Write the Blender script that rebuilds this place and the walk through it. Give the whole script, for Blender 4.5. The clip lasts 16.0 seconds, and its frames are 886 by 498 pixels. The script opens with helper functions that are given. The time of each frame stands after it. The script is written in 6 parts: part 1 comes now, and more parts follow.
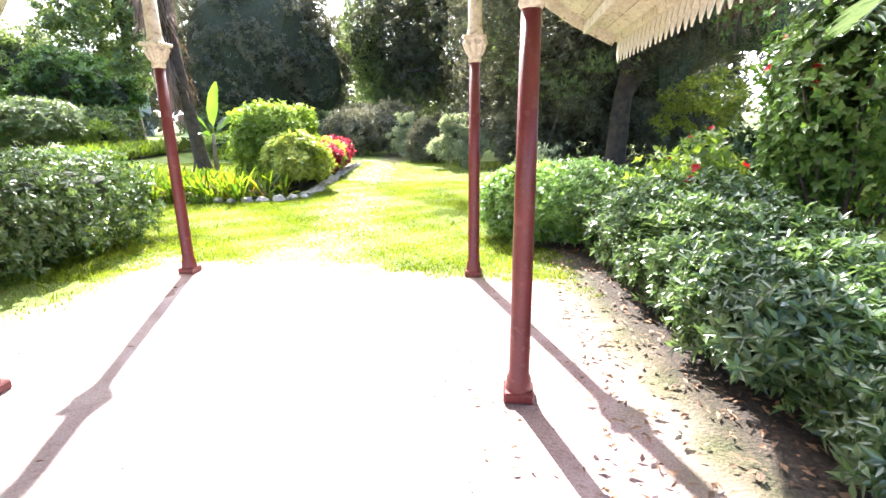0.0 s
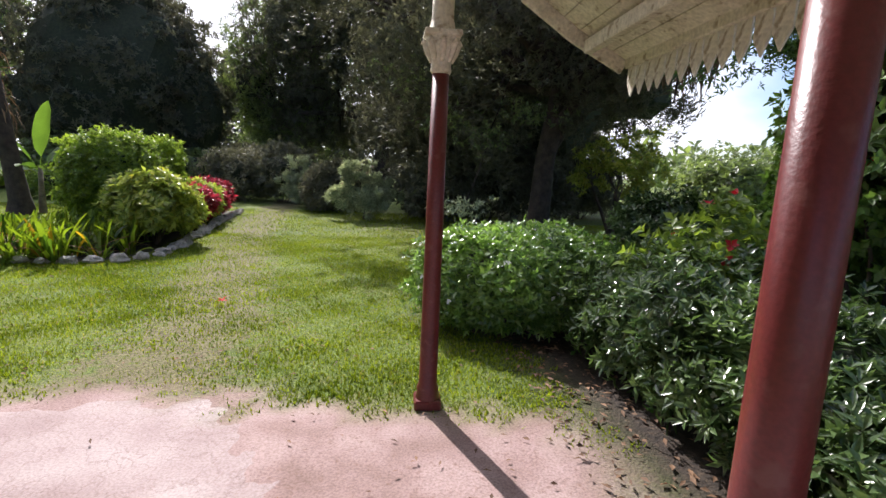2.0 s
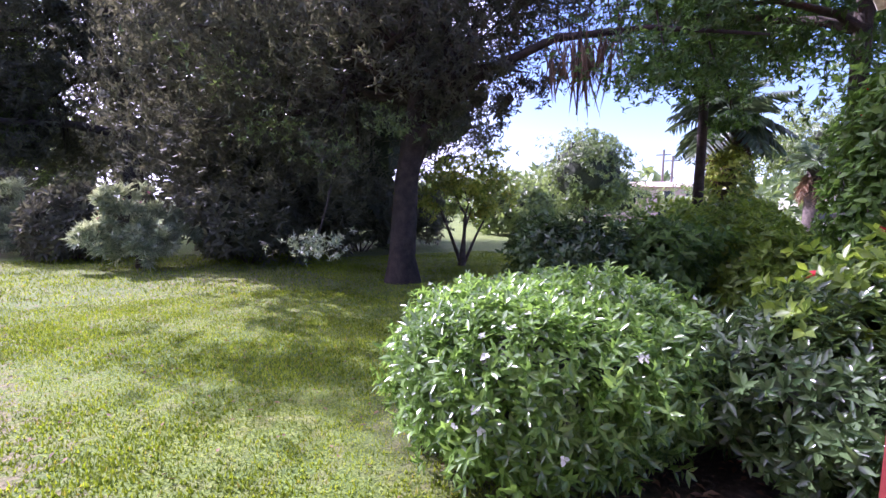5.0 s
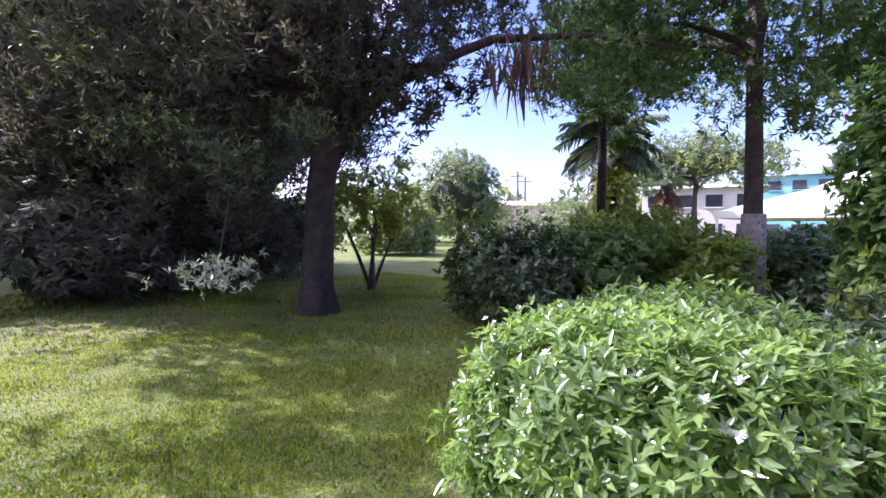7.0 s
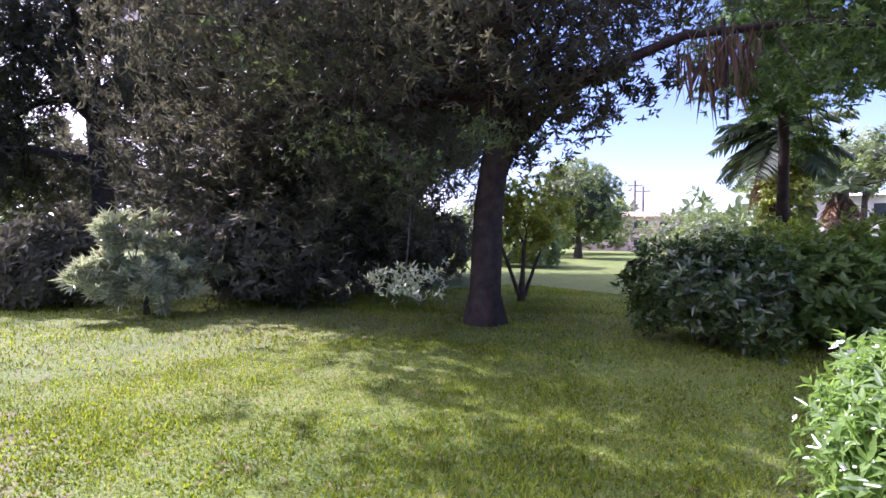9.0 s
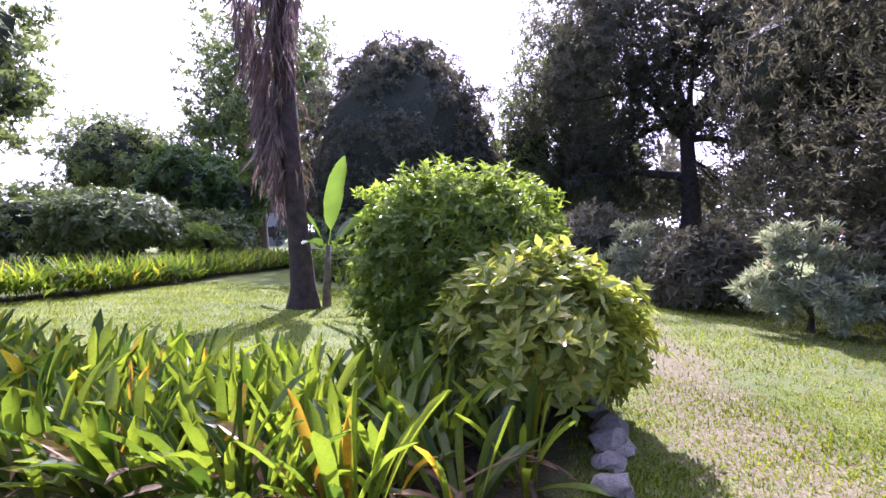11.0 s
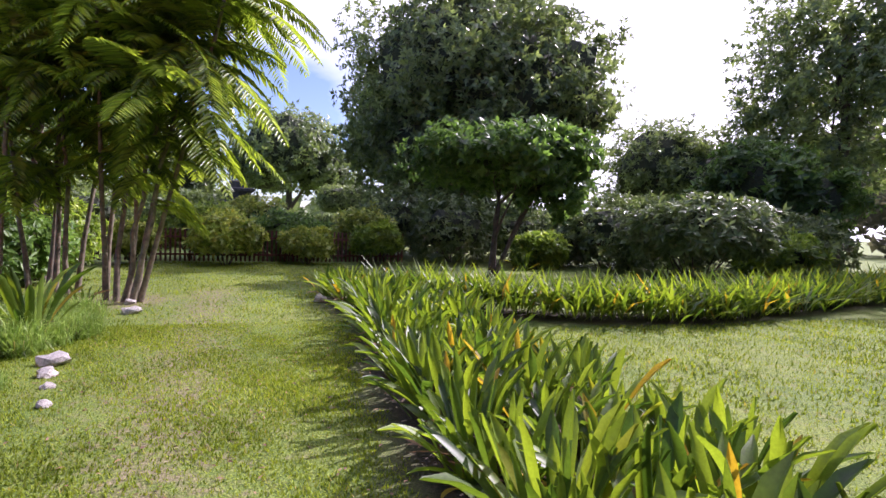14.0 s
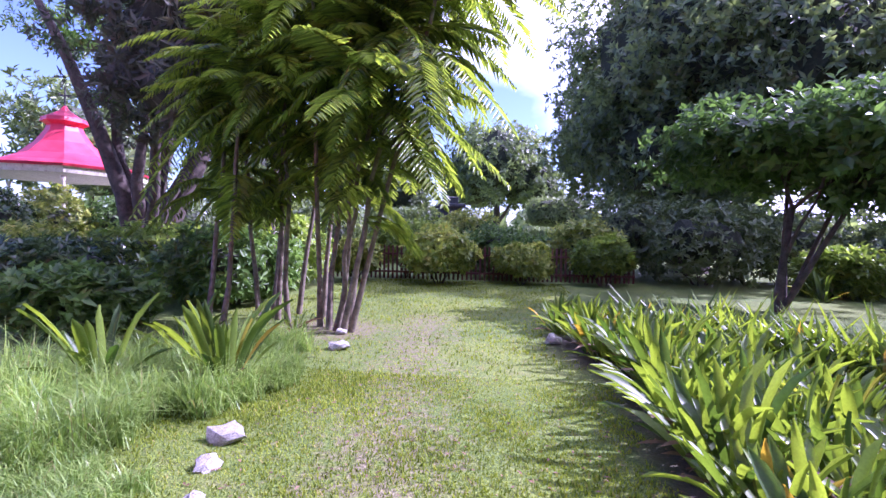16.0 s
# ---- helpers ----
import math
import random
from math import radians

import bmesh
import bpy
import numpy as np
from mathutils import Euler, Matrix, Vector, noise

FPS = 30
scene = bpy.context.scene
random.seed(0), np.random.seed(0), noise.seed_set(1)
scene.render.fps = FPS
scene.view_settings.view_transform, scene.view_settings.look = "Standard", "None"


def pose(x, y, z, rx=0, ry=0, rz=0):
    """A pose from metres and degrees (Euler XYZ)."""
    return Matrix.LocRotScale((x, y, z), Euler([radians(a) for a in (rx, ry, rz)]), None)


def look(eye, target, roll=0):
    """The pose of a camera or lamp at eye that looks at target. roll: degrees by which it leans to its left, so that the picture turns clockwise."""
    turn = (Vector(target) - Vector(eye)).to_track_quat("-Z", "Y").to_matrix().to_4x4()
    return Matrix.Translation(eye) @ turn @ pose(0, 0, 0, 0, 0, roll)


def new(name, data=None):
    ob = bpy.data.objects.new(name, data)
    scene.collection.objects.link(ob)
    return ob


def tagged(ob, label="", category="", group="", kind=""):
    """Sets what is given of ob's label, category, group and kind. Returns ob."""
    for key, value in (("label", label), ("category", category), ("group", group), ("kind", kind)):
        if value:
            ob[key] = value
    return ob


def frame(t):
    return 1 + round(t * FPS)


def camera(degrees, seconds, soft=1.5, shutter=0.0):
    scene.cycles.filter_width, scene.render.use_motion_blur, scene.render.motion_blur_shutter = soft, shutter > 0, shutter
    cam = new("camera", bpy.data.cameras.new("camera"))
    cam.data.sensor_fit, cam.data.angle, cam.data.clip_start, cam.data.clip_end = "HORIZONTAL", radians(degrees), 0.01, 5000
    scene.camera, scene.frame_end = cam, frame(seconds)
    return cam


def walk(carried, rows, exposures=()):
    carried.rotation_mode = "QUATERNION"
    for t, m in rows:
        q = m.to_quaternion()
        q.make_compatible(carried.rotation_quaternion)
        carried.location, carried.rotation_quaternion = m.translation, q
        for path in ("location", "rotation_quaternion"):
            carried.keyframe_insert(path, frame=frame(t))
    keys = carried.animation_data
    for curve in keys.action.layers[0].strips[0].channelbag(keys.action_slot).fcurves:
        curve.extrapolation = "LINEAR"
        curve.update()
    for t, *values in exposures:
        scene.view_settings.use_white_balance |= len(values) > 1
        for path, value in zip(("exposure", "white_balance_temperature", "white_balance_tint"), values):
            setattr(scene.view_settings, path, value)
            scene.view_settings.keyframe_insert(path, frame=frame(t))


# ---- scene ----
cam = camera(85.0, 16.0)
PATH = [
    (0, (0.694, 0.843, 1.717), (0.46, 2.76, 1.195), -0.6),
    (0.5, (0.511, 1.341, 1.675), (0.245, 3.273, 1.232), 0.7),
    (1, (0.344, 1.839, 1.624), (0.157, 3.796, 1.257), 2.0),
    (1.5, (0.222, 2.331, 1.627), (0.281, 4.303, 1.293), 3.0),
    (2, (0.11, 2.869, 1.652), (0.326, 4.832, 1.332), 2.6),
    (2.5, (-0.015, 3.314, 1.665), (0.336, 5.257, 1.35), 2.1),
    (3, (-0.032, 3.763, 1.649), (0.46, 5.678, 1.353), 1.3),
    (3.5, (-0.249, 4.293, 1.609), (0.38, 6.173, 1.349), 1.5),
    (5.8, (-1.128, 6.493, 1.511), (0.159, 8.016, 1.355), 0.8),
    (6, (-1.152, 6.621, 1.493), (0.173, 8.111, 1.344), 0.7),
    (6.5, (-1.197, 6.995, 1.499), (0.242, 8.379, 1.379), 0.3),
    (7, (-1.186, 7.482, 1.458), (0.34, 8.772, 1.367), 0.2),
    (7.5, (-1.229, 7.783, 1.408), (0.319, 9.048, 1.338), 0.1),
    (8, (-1.286, 8.071, 1.408), (0.264, 9.333, 1.346), -0.0),
    (8.2, (-1.35, 8.174, 1.393), (0.195, 9.443, 1.333), 0.1),
    (10.3, (-3.155, 8.596, 1.488), (-3.241, 10.594, 1.451), 0.7),
    (10.5, (-3.351, 8.655, 1.462), (-3.632, 10.635, 1.421), 0.8),
    (11, (-3.891, 8.78, 1.458), (-4.568, 10.661, 1.41), 1.3),
    (11.5, (-4.518, 8.868, 1.496), (-5.54, 10.587, 1.441), 1.4),
    (12, (-5.139, 8.969, 1.53), (-6.63, 10.3, 1.458), 1.3),
    (12.5, (-5.728, 9.062, 1.519), (-7.467, 10.046, 1.438), 1.1),
    (13, (-6.447, 9.062, 1.514), (-8.301, 9.808, 1.428), 1.6),
    (13.5, (-7.168, 9.09, 1.526), (-9.066, 9.714, 1.438), 1.7),
    (14, (-7.933, 9.022, 1.578), (-9.856, 9.563, 1.49), 1.8),
    (14.5, (-8.601, 8.899, 1.559), (-10.556, 9.311, 1.482), 1.5),
    (15, (-9.213, 8.838, 1.597), (-11.196, 9.096, 1.536), 1.2),
    (15.5, (-9.85, 8.7, 1.595), (-11.85, 8.685, 1.545), 1.1),
    (16, (-10.461, 8.613, 1.62), (-12.441, 8.335, 1.567), 1.1),
]
walk(cam, [(t, look(*r)) for t, *r in PATH],
     exposures=[(0, 2.7, 6200, 16), (0.5, 1.75, 6200, 16), (1, 0.95, 6200, 18), (1.5, 0.7, 6200, 18), (2.5, 0.6, 6100, 22),
                (3.5, 1.0, 5400, 42), (6, 1.5, 5400, 54), (8, 1.42, 5550, 50), (10.5, 1.55, 5500, 54), (12.2, 1.14, 5450, 54), (13.5, 0.86, 5800, 43), (14.5, 0.9, 5950, 40), (15.2, 1.02, 5750, 48), (16, 1.38, 5050, 66)])

# ---- world and sun ----
SUN_YAW, SUN_UP = 21.7, 41.0
sun_way = Vector((-math.sin(radians(SUN_YAW)) * math.cos(radians(SUN_UP)), math.cos(radians(SUN_YAW)) * math.cos(radians(SUN_UP)), math.sin(radians(SUN_UP))))
sun = new("sun", bpy.data.lights.new("sun", "SUN"))
sun.data.energy, sun.data.angle, sun.data.color = 5.0, radians(0.6), (1.0, 0.95, 0.86)
sun.matrix_world = look(sun_way * 60, (0, 0, 0))
world = bpy.data.worlds.new("sky")
scene.world = world
world.use_nodes = True
wn, wl = world.node_tree.nodes, world.node_tree.links
sky = wn.new("ShaderNodeTexSky")
sky.sky_type, sky.sun_disc = "NISHITA", False
sky.sun_elevation, sky.sun_rotation = radians(SUN_UP), radians(-SUN_YAW)
sky.dust_density, sky.air_density, sky.ozone_density = 0.4, 1.0, 2.0
wtc = wn.new("ShaderNodeTexCoord")
dot = wn.new("ShaderNodeVectorMath")
dot.operation = "DOT_PRODUCT"
dot.inputs[1].default_value = (-0.28, 0.70, 0.66)
wl.new(wtc.outputs["Generated"], dot.inputs[0])
cloud = wn.new("ShaderNodeTexNoise")
cloud.inputs["Scale"].default_value, cloud.inputs["Detail"].default_value = 2.2, 7
wmap = wn.new("ShaderNodeMapping")
wmap.inputs["Scale"].default_value = (1, 1, 2.6)
wl.new(wtc.outputs["Generated"], wmap.inputs[0])
wl.new(wmap.outputs[0], cloud.inputs["Vector"])
haze = wn.new("ShaderNodeMapRange")
haze.inputs["From Min"].default_value, haze.inputs["From Max"].default_value = 0.3, 0.85
wl.new(dot.outputs["Value"], haze.inputs["Value"])
cadd = wn.new("ShaderNodeMath")
cadd.operation = "ADD"
wl.new(cloud.outputs["Fac"], cadd.inputs[0])
wl.new(haze.outputs[0], cadd.inputs[1])
cramp = wn.new("ShaderNodeMapRange")
cramp.inputs["From Min"].default_value, cramp.inputs["From Max"].default_value = 0.68, 1.05
wl.new(cadd.outputs[0], cramp.inputs["Value"])
wmix = wn.new("ShaderNodeMix")
wmix.data_type = "RGBA"
wl.new(cramp.outputs[0], wmix.inputs["Factor"])
wl.new(sky.outputs[0], wmix.inputs["A"])
wmix.inputs["B"].default_value = (10.5, 10.6, 11.0, 1)
bg = wn["Background"]
bg.inputs["Strength"].default_value = 0.105
wl.new(wmix.outputs["Result"], bg.inputs["Color"])


# ---- materials ----
def nodes_of(name):
    m = bpy.data.materials.new(name)
    m.use_nodes = True
    return m, m.node_tree.nodes, m.node_tree.links, m.node_tree.nodes["Principled BSDF"]


def ramp(n, l, source, stops):
    r = n.new("ShaderNodeValToRGB")
    while len(r.color_ramp.elements) < len(stops):
        r.color_ramp.elements.new(0.5)
    for e, (p, c) in zip(r.color_ramp.elements, stops):
        e.position, e.color = p, (*c, 1)
    l.new(source, r.inputs["Fac"])
    return r.outputs["Color"]


def noise_tex(n, l, scale, detail=4, vector=None):
    t = n.new("ShaderNodeTexNoise")
    t.inputs["Scale"].default_value, t.inputs["Detail"].default_value = scale, detail
    if vector is None:
        vector = n.new("ShaderNodeNewGeometry").outputs["Position"]
    l.new(vector, t.inputs["Vector"])
    return t.outputs["Fac"]


def mix_colour(n, l, fac, a, b, mode="MIX"):
    m = n.new("ShaderNodeMix")
    m.data_type, m.blend_type = "RGBA", mode
    for value, key in ((fac, "Factor"), (a, "A"), (b, "B")):
        if isinstance(value, (int, float)):
            m.inputs[key].default_value = value
        elif isinstance(value, tuple):
            m.inputs[key].default_value = (*value, 1)
        else:
            l.new(value, m.inputs[key])
    return m.outputs["Result"]


def leaf_mat(name, dark, light, rough=0.38, glow=0.35, glow_tint=(1.0, 1.0, 0.45), odd=None, patch=1.3, spec=0.6):
    """Leaf surface: colour varies leaf by leaf and in patches; some light passes through."""
    m, n, l, p = nodes_of(name)
    geo = n.new("ShaderNodeNewGeometry")
    stops = [(0.0, dark), (0.75, light)]
    if odd:
        stops += [(0.955, light), (0.985, odd)]
    info = n.new("ShaderNodeObjectInfo")
    total, part_of = n.new("ShaderNodeMath"), n.new("ShaderNodeMath")
    total.operation, part_of.operation = "ADD", "FRACT"
    l.new(geo.outputs["Random Per Island"], total.inputs[0])
    l.new(info.outputs["Random"], total.inputs[1])
    l.new(total.outputs[0], part_of.inputs[0])
    col = ramp(n, l, part_of.outputs[0], stops)
    big = noise_tex(n, l, patch, 3, geo.outputs["Position"])
    fine = noise_tex(n, l, 60, 2, geo.outputs["Position"])
    col = mix_colour(n, l, 1.0, col, ramp(n, l, big, [(0.3, (0.62, 0.66, 0.6)), (0.7, (1.2, 1.18, 1.05))]), "MULTIPLY")
    col = mix_colour(n, l, 1.0, col, ramp(n, l, fine, [(0.3, (0.85, 0.85, 0.85)), (0.7, (1.1, 1.1, 1.1))]), "MULTIPLY")
    l.new(col, p.inputs["Base Color"])
    p.inputs["Roughness"].default_value = rough
    p.inputs["Specular IOR Level"].default_value = spec
    tr = n.new("ShaderNodeBsdfTranslucent")
    l.new(mix_colour(n, l, 1.0, col, (1.9 * glow_tint[0], 1.9 * glow_tint[1], 1.9 * glow_tint[2] + 0.3), "MULTIPLY"), tr.inputs["Color"])
    mix = n.new("ShaderNodeMixShader")
    mix.inputs[0].default_value = glow
    l.new(p.outputs[0], mix.inputs[1])
    l.new(tr.outputs[0], mix.inputs[2])
    l.new(mix.outputs[0], n["Material Output"].inputs["Surface"])
    return m


def plain_mat(name, a, b, rough=0.7, scale=6, bump=0.2, metal=0.0, fine=60, stain=None):
    m, n, l, p = nodes_of(name)
    tc = n.new("ShaderNodeTexCoord").outputs["Object"]
    col = ramp(n, l, noise_tex(n, l, scale, 5, tc), [(0.32, a), (0.68, b)])
    f = noise_tex(n, l, fine, 3, tc)
    col = mix_colour(n, l, 1.0, col, ramp(n, l, f, [(0.3, (0.8, 0.8, 0.8)), (0.7, (1.12, 1.12, 1.12))]), "MULTIPLY")
    if stain:
        col = mix_colour(n, l, ramp(n, l, noise_tex(n, l, 14, 6, tc), [(0.58, (0, 0, 0)), (0.68, (1, 1, 1))]), col, stain)
    l.new(col, p.inputs["Base Color"])
    p.inputs["Roughness"].default_value, p.inputs["Metallic"].default_value = rough, metal
    if bump:
        b_ = n.new("ShaderNodeBump")
        b_.inputs["Strength"].default_value, b_.inputs["Distance"].default_value = bump, 0.02
        l.new(f, b_.inputs["Height"])
        l.new(b_.outputs[0], p.inputs["Normal"])
    return m


GARDENIA = leaf_mat("gardenia_leaf", (0.085, 0.165, 0.045), (0.21, 0.34, 0.09), 0.2, 0.4, spec=0.9)
HEDGE = leaf_mat("hedge_leaf", (0.045, 0.09, 0.036), (0.13, 0.2, 0.085), 0.24, 0.3, spec=0.8)
HIBISCUS = leaf_mat("hibiscus_leaf", (0.06, 0.125, 0.035), (0.14, 0.245, 0.06), 0.42, 0.35, spec=0.4)
STRAP = leaf_mat("strap_leaf", (0.035, 0.085, 0.018), (0.165, 0.25, 0.03), 0.46, 0.46, (1.15, 1.05, 0.15), (0.34, 0.24, 0.03))
CROTON = leaf_mat("croton_leaf", (0.16, 0.24, 0.04), (0.4, 0.44, 0.1), 0.35, 0.35, (1.0, 1.0, 0.4), (0.4, 0.35, 0.06))
RED_LEAF = leaf_mat("red_leaf", (0.16, 0.012, 0.03), (0.42, 0.05, 0.08), 0.4, 0.4, (1.0, 0.6, 0.55))
BRIGHT = leaf_mat("bright_leaf", (0.1, 0.17, 0.03), (0.24, 0.33, 0.06), 0.4, 0.45, (1.0, 1.0, 0.35))
OLEANDER = leaf_mat("oleander_leaf", (0.2, 0.25, 0.18), (0.44, 0.48, 0.4), 0.28, 0.3)
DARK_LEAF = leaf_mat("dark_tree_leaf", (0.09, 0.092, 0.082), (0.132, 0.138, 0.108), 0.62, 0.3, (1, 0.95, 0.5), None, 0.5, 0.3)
GREEN_TREE = leaf_mat("tree_leaf", (0.085, 0.125, 0.062), (0.205, 0.27, 0.12), 0.36, 0.36, (1, 1, 0.4), None, 0.4)
FEATHER = leaf_mat("feather_leaf", (0.045, 0.095, 0.03), (0.11, 0.2, 0.055), 0.42, 0.42, (1, 1, 0.4), None, 0.7)
GREY_LEAF = leaf_mat("grey_leaf", (0.09, 0.14, 0.055), (0.17, 0.23, 0.1), 0.45, 0.3)
PALM = leaf_mat("palm_leaf", (0.065, 0.115, 0.022), (0.24, 0.33, 0.045), 0.32, 0.52, (1.05, 1, 0.22))
FAN_PALM = leaf_mat("fan_palm_leaf", (0.06, 0.1, 0.06), (0.13, 0.18, 0.12), 0.4, 0.25)
DRY = leaf_mat("dry_frond", (0.12, 0.075, 0.045), (0.24, 0.16, 0.1), 0.8, 0.2, (1, 0.8, 0.6))
DEAD_FROND = leaf_mat("dead_frond", (0.14, 0.112, 0.105), (0.26, 0.215, 0.2), 0.9, 0.25, (0.9, 0.75, 0.7))
GRASS = leaf_mat("grass_blade", (0.075, 0.125, 0.011), (0.245, 0.305, 0.032), 0.75, 0.38, (1, 1, 0.1), (0.34, 0.28, 0.12), 0.9, 0.2)
LONG_GRASS = leaf_mat("long_grass", (0.13, 0.23, 0.04), (0.29, 0.4, 0.1), 0.45, 0.4, (1, 1, 0.4), (0.3, 0.28, 0.12), 0.9)
LITTER = leaf_mat("dead_leaf", (0.09, 0.045, 0.025), (0.26, 0.15, 0.09), 0.8, 0.1, (1, 0.8, 0.6))
BANANA = leaf_mat("banana_leaf", (0.07, 0.14, 0.025), (0.11, 0.2, 0.04), 0.35, 0.4, (1, 1, 0.35))
PETAL_W = leaf_mat("white_petal", (0.75, 0.76, 0.7), (0.85, 0.85, 0.8), 0.5, 0.2, (0.5, 0.5, 0.48))
PETAL_R = leaf_mat("red_petal", (0.6, 0.01, 0.02), (0.75, 0.03, 0.05), 0.5, 0.3, (0.6, 0.25, 0.25))
PETAL_P = leaf_mat("pink_petal", (0.6, 0.2, 0.25), (0.75, 0.35, 0.4), 0.5, 0.3, (0.5, 0.4, 0.4))
# near-black filling for crowns: shade between the leaves put into its colour
CORE = plain_mat("inner_shade_mass", (0.025, 0.034, 0.02), (0.055, 0.066, 0.035), 0.9, 9, 0.4)
BARK = plain_mat("bark", (0.05, 0.04, 0.033), (0.13, 0.1, 0.08), 0.9, 7, 0.9, 0, 38)
DARK_BARK = plain_mat("dark_bark", (0.03, 0.023, 0.02), (0.075, 0.055, 0.045), 0.9, 7, 0.9, 0, 30)
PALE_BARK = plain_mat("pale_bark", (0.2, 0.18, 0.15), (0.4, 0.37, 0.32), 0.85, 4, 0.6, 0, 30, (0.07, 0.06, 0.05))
CANE = plain_mat("palm_cane", (0.09, 0.075, 0.05), (0.24, 0.2, 0.14), 0.7, 9, 0.4, 0, 30)
RED_PAINT = plain_mat("worn_red_paint", (0.11, 0.015, 0.016), (0.165, 0.028, 0.027), 0.36, 3, 0.06, 0, 90, (0.17, 0.05, 0.045))
CREAM = plain_mat("weathered_cream_paint", (0.6, 0.54, 0.42), (0.78, 0.72, 0.6), 0.65, 5, 0.3, 0, 40, (0.36, 0.29, 0.2))
ROOF_RED = plain_mat("red_roof_paint", (0.55, 0.03, 0.06), (0.68, 0.06, 0.1), 0.45, 2, 0.1)
STONE = plain_mat("white_washed_stone", (0.32, 0.3, 0.275), (0.55, 0.52, 0.48), 0.85, 5, 0.6, 0, 35, (0.2, 0.18, 0.16))
WHITE_WALL = plain_mat("white_render", (0.5, 0.48, 0.45), (0.64, 0.62, 0.58), 0.8, 0.5, 0.1)
PINK_WALL = plain_mat("pink_render", (0.55, 0.38, 0.36), (0.66, 0.48, 0.45), 0.8, 0.5, 0.1)
TEAL = plain_mat("teal_cladding", (0.12, 0.36, 0.42), (0.2, 0.46, 0.52), 0.6, 0.5, 0.1)
CANVAS = plain_mat("white_canvas", (0.78, 0.75, 0.7), (0.86, 0.84, 0.8), 0.7, 1, 0.1)
GLASS_DARK = plain_mat("dark_window", (0.03, 0.035, 0.04), (0.06, 0.07, 0.08), 0.15, 1, 0)
FENCE_RED = plain_mat("dark_red_fence", (0.09, 0.025, 0.02), (0.16, 0.05, 0.035), 0.7, 4, 0.3)
ASH_GREY = plain_mat("dark_stone", (0.05, 0.05, 0.055), (0.1, 0.1, 0.1), 0.8, 5, 0.4)
POLE_WOOD = plain_mat("pole_wood", (0.13, 0.11, 0.09), (0.22, 0.19, 0.16), 0.85, 5, 0.3)
IRON = plain_mat("dark_iron", (0.04, 0.04, 0.04), (0.07, 0.065, 0.06), 0.5, 5, 0.1, 0.6)


# ---- mesh tools ----
def mesh_of(name, verts, faces, mat, smooth=False):
    me = bpy.data.meshes.new(name)
    verts = np.asarray(verts, np.float32).reshape(-1, 3)
    if isinstance(faces, np.ndarray):
        k = faces.shape[1]
        me.vertices.add(len(verts))
        me.vertices.foreach_set("co", verts.ravel())
        me.loops.add(faces.size)
        me.loops.foreach_set("vertex_index", faces.astype(np.int32).ravel())
        me.polygons.add(len(faces))
        me.polygons.foreach_set("loop_start", np.arange(0, faces.size, k, dtype=np.int32))
        me.update(calc_edges=True)
    else:
        me.from_pydata(verts.tolist(), [], faces)
    if smooth:
        me.polygons.foreach_set("use_smooth", np.ones(len(me.polygons), bool))
    me.materials.append(mat)
    return me


def part(name, me, parent=None, label="", m=None):
    ob = new(name, me)
    if parent is not None:
        ob.parent = parent
    if m is not None:
        ob.matrix_basis = m
    if label:
        tagged(ob, label)
    return ob


def thing(name, x, y, z, label, category, group="", kind="", rz=0):
    ob = new(name)
    ob.empty_display_size = 0.1
    ob.matrix_basis = pose(x, y, z, 0, 0, rz)
    return tagged(ob, label, category, group, kind)


def bm_mesh(name, bm, mat, smooth=False):
    me = bpy.data.meshes.new(name)
    bm.to_mesh(me)
    bm.free()
    if smooth:
        me.polygons.foreach_set("use_smooth", np.ones(len(me.polygons), bool))
    me.materials.append(mat)
    return me


def add_box(bm, c, s, rz=0.0, bevel=0.0, m=None):
    r = bmesh.ops.create_cube(bm, size=1.0)
    mat = (m or Matrix()) @ Matrix.LocRotScale(c, Euler((0, 0, rz)), s)
    bmesh.ops.transform(bm, matrix=mat, verts=r["verts"])
    if bevel:
        es = {e for v in r["verts"] for e in v.link_edges}
        bmesh.ops.bevel(bm, geom=list(es), offset=bevel, segments=1, affect="EDGES")


def turned(profile, seg=16):
    """Verts and faces of a body turned round z; profile: (radius, height) rows."""
    vs, fs = [], []
    for r, z in profile:
        for k in range(seg):
            a = 2 * math.pi * k / seg
            vs.append((r * math.cos(a), r * math.sin(a), z))
    for i in range(len(profile) - 1):
        for k in range(seg):
            a, b = i * seg + k, i * seg + (k + 1) % seg
            fs.append((a, b, b + seg, a + seg))
    fs.append(tuple(range(seg))[::-1])
    fs.append(tuple((len(profile) - 1) * seg + k for k in range(seg)))
    return vs, fs


def tube(points, radii, seg=8, rough=0.0, rng=None):
    """Verts and faces of a tapered limb along points."""
    pts = [Vector(p) for p in points]
    vs, fs = [], []
    ref = Vector((0.3, 0.9, 0.2)).normalized()
    for i, p in enumerate(pts):
        d = (pts[min(i + 1, len(pts) - 1)] - pts[max(i - 1, 0)]).normalized()
        u = d.cross(ref).normalized()
        w = d.cross(u)
        for k in range(seg):
            a = 2 * math.pi * k / seg
            r = radii[i] * (1 + (rng.uniform(-rough, rough) if rough else 0))
            vs.append(tuple(p + (u * math.cos(a) + w * math.sin(a)) * r))
    for i in range(len(pts) - 1):
        for k in range(seg):
            a, b = i * seg + k, i * seg + (k + 1) % seg
            fs.append((a, b, b + seg, a + seg))
    fs.append(tuple((len(pts) - 1) * seg + k for k in range(seg)))
    return vs, fs


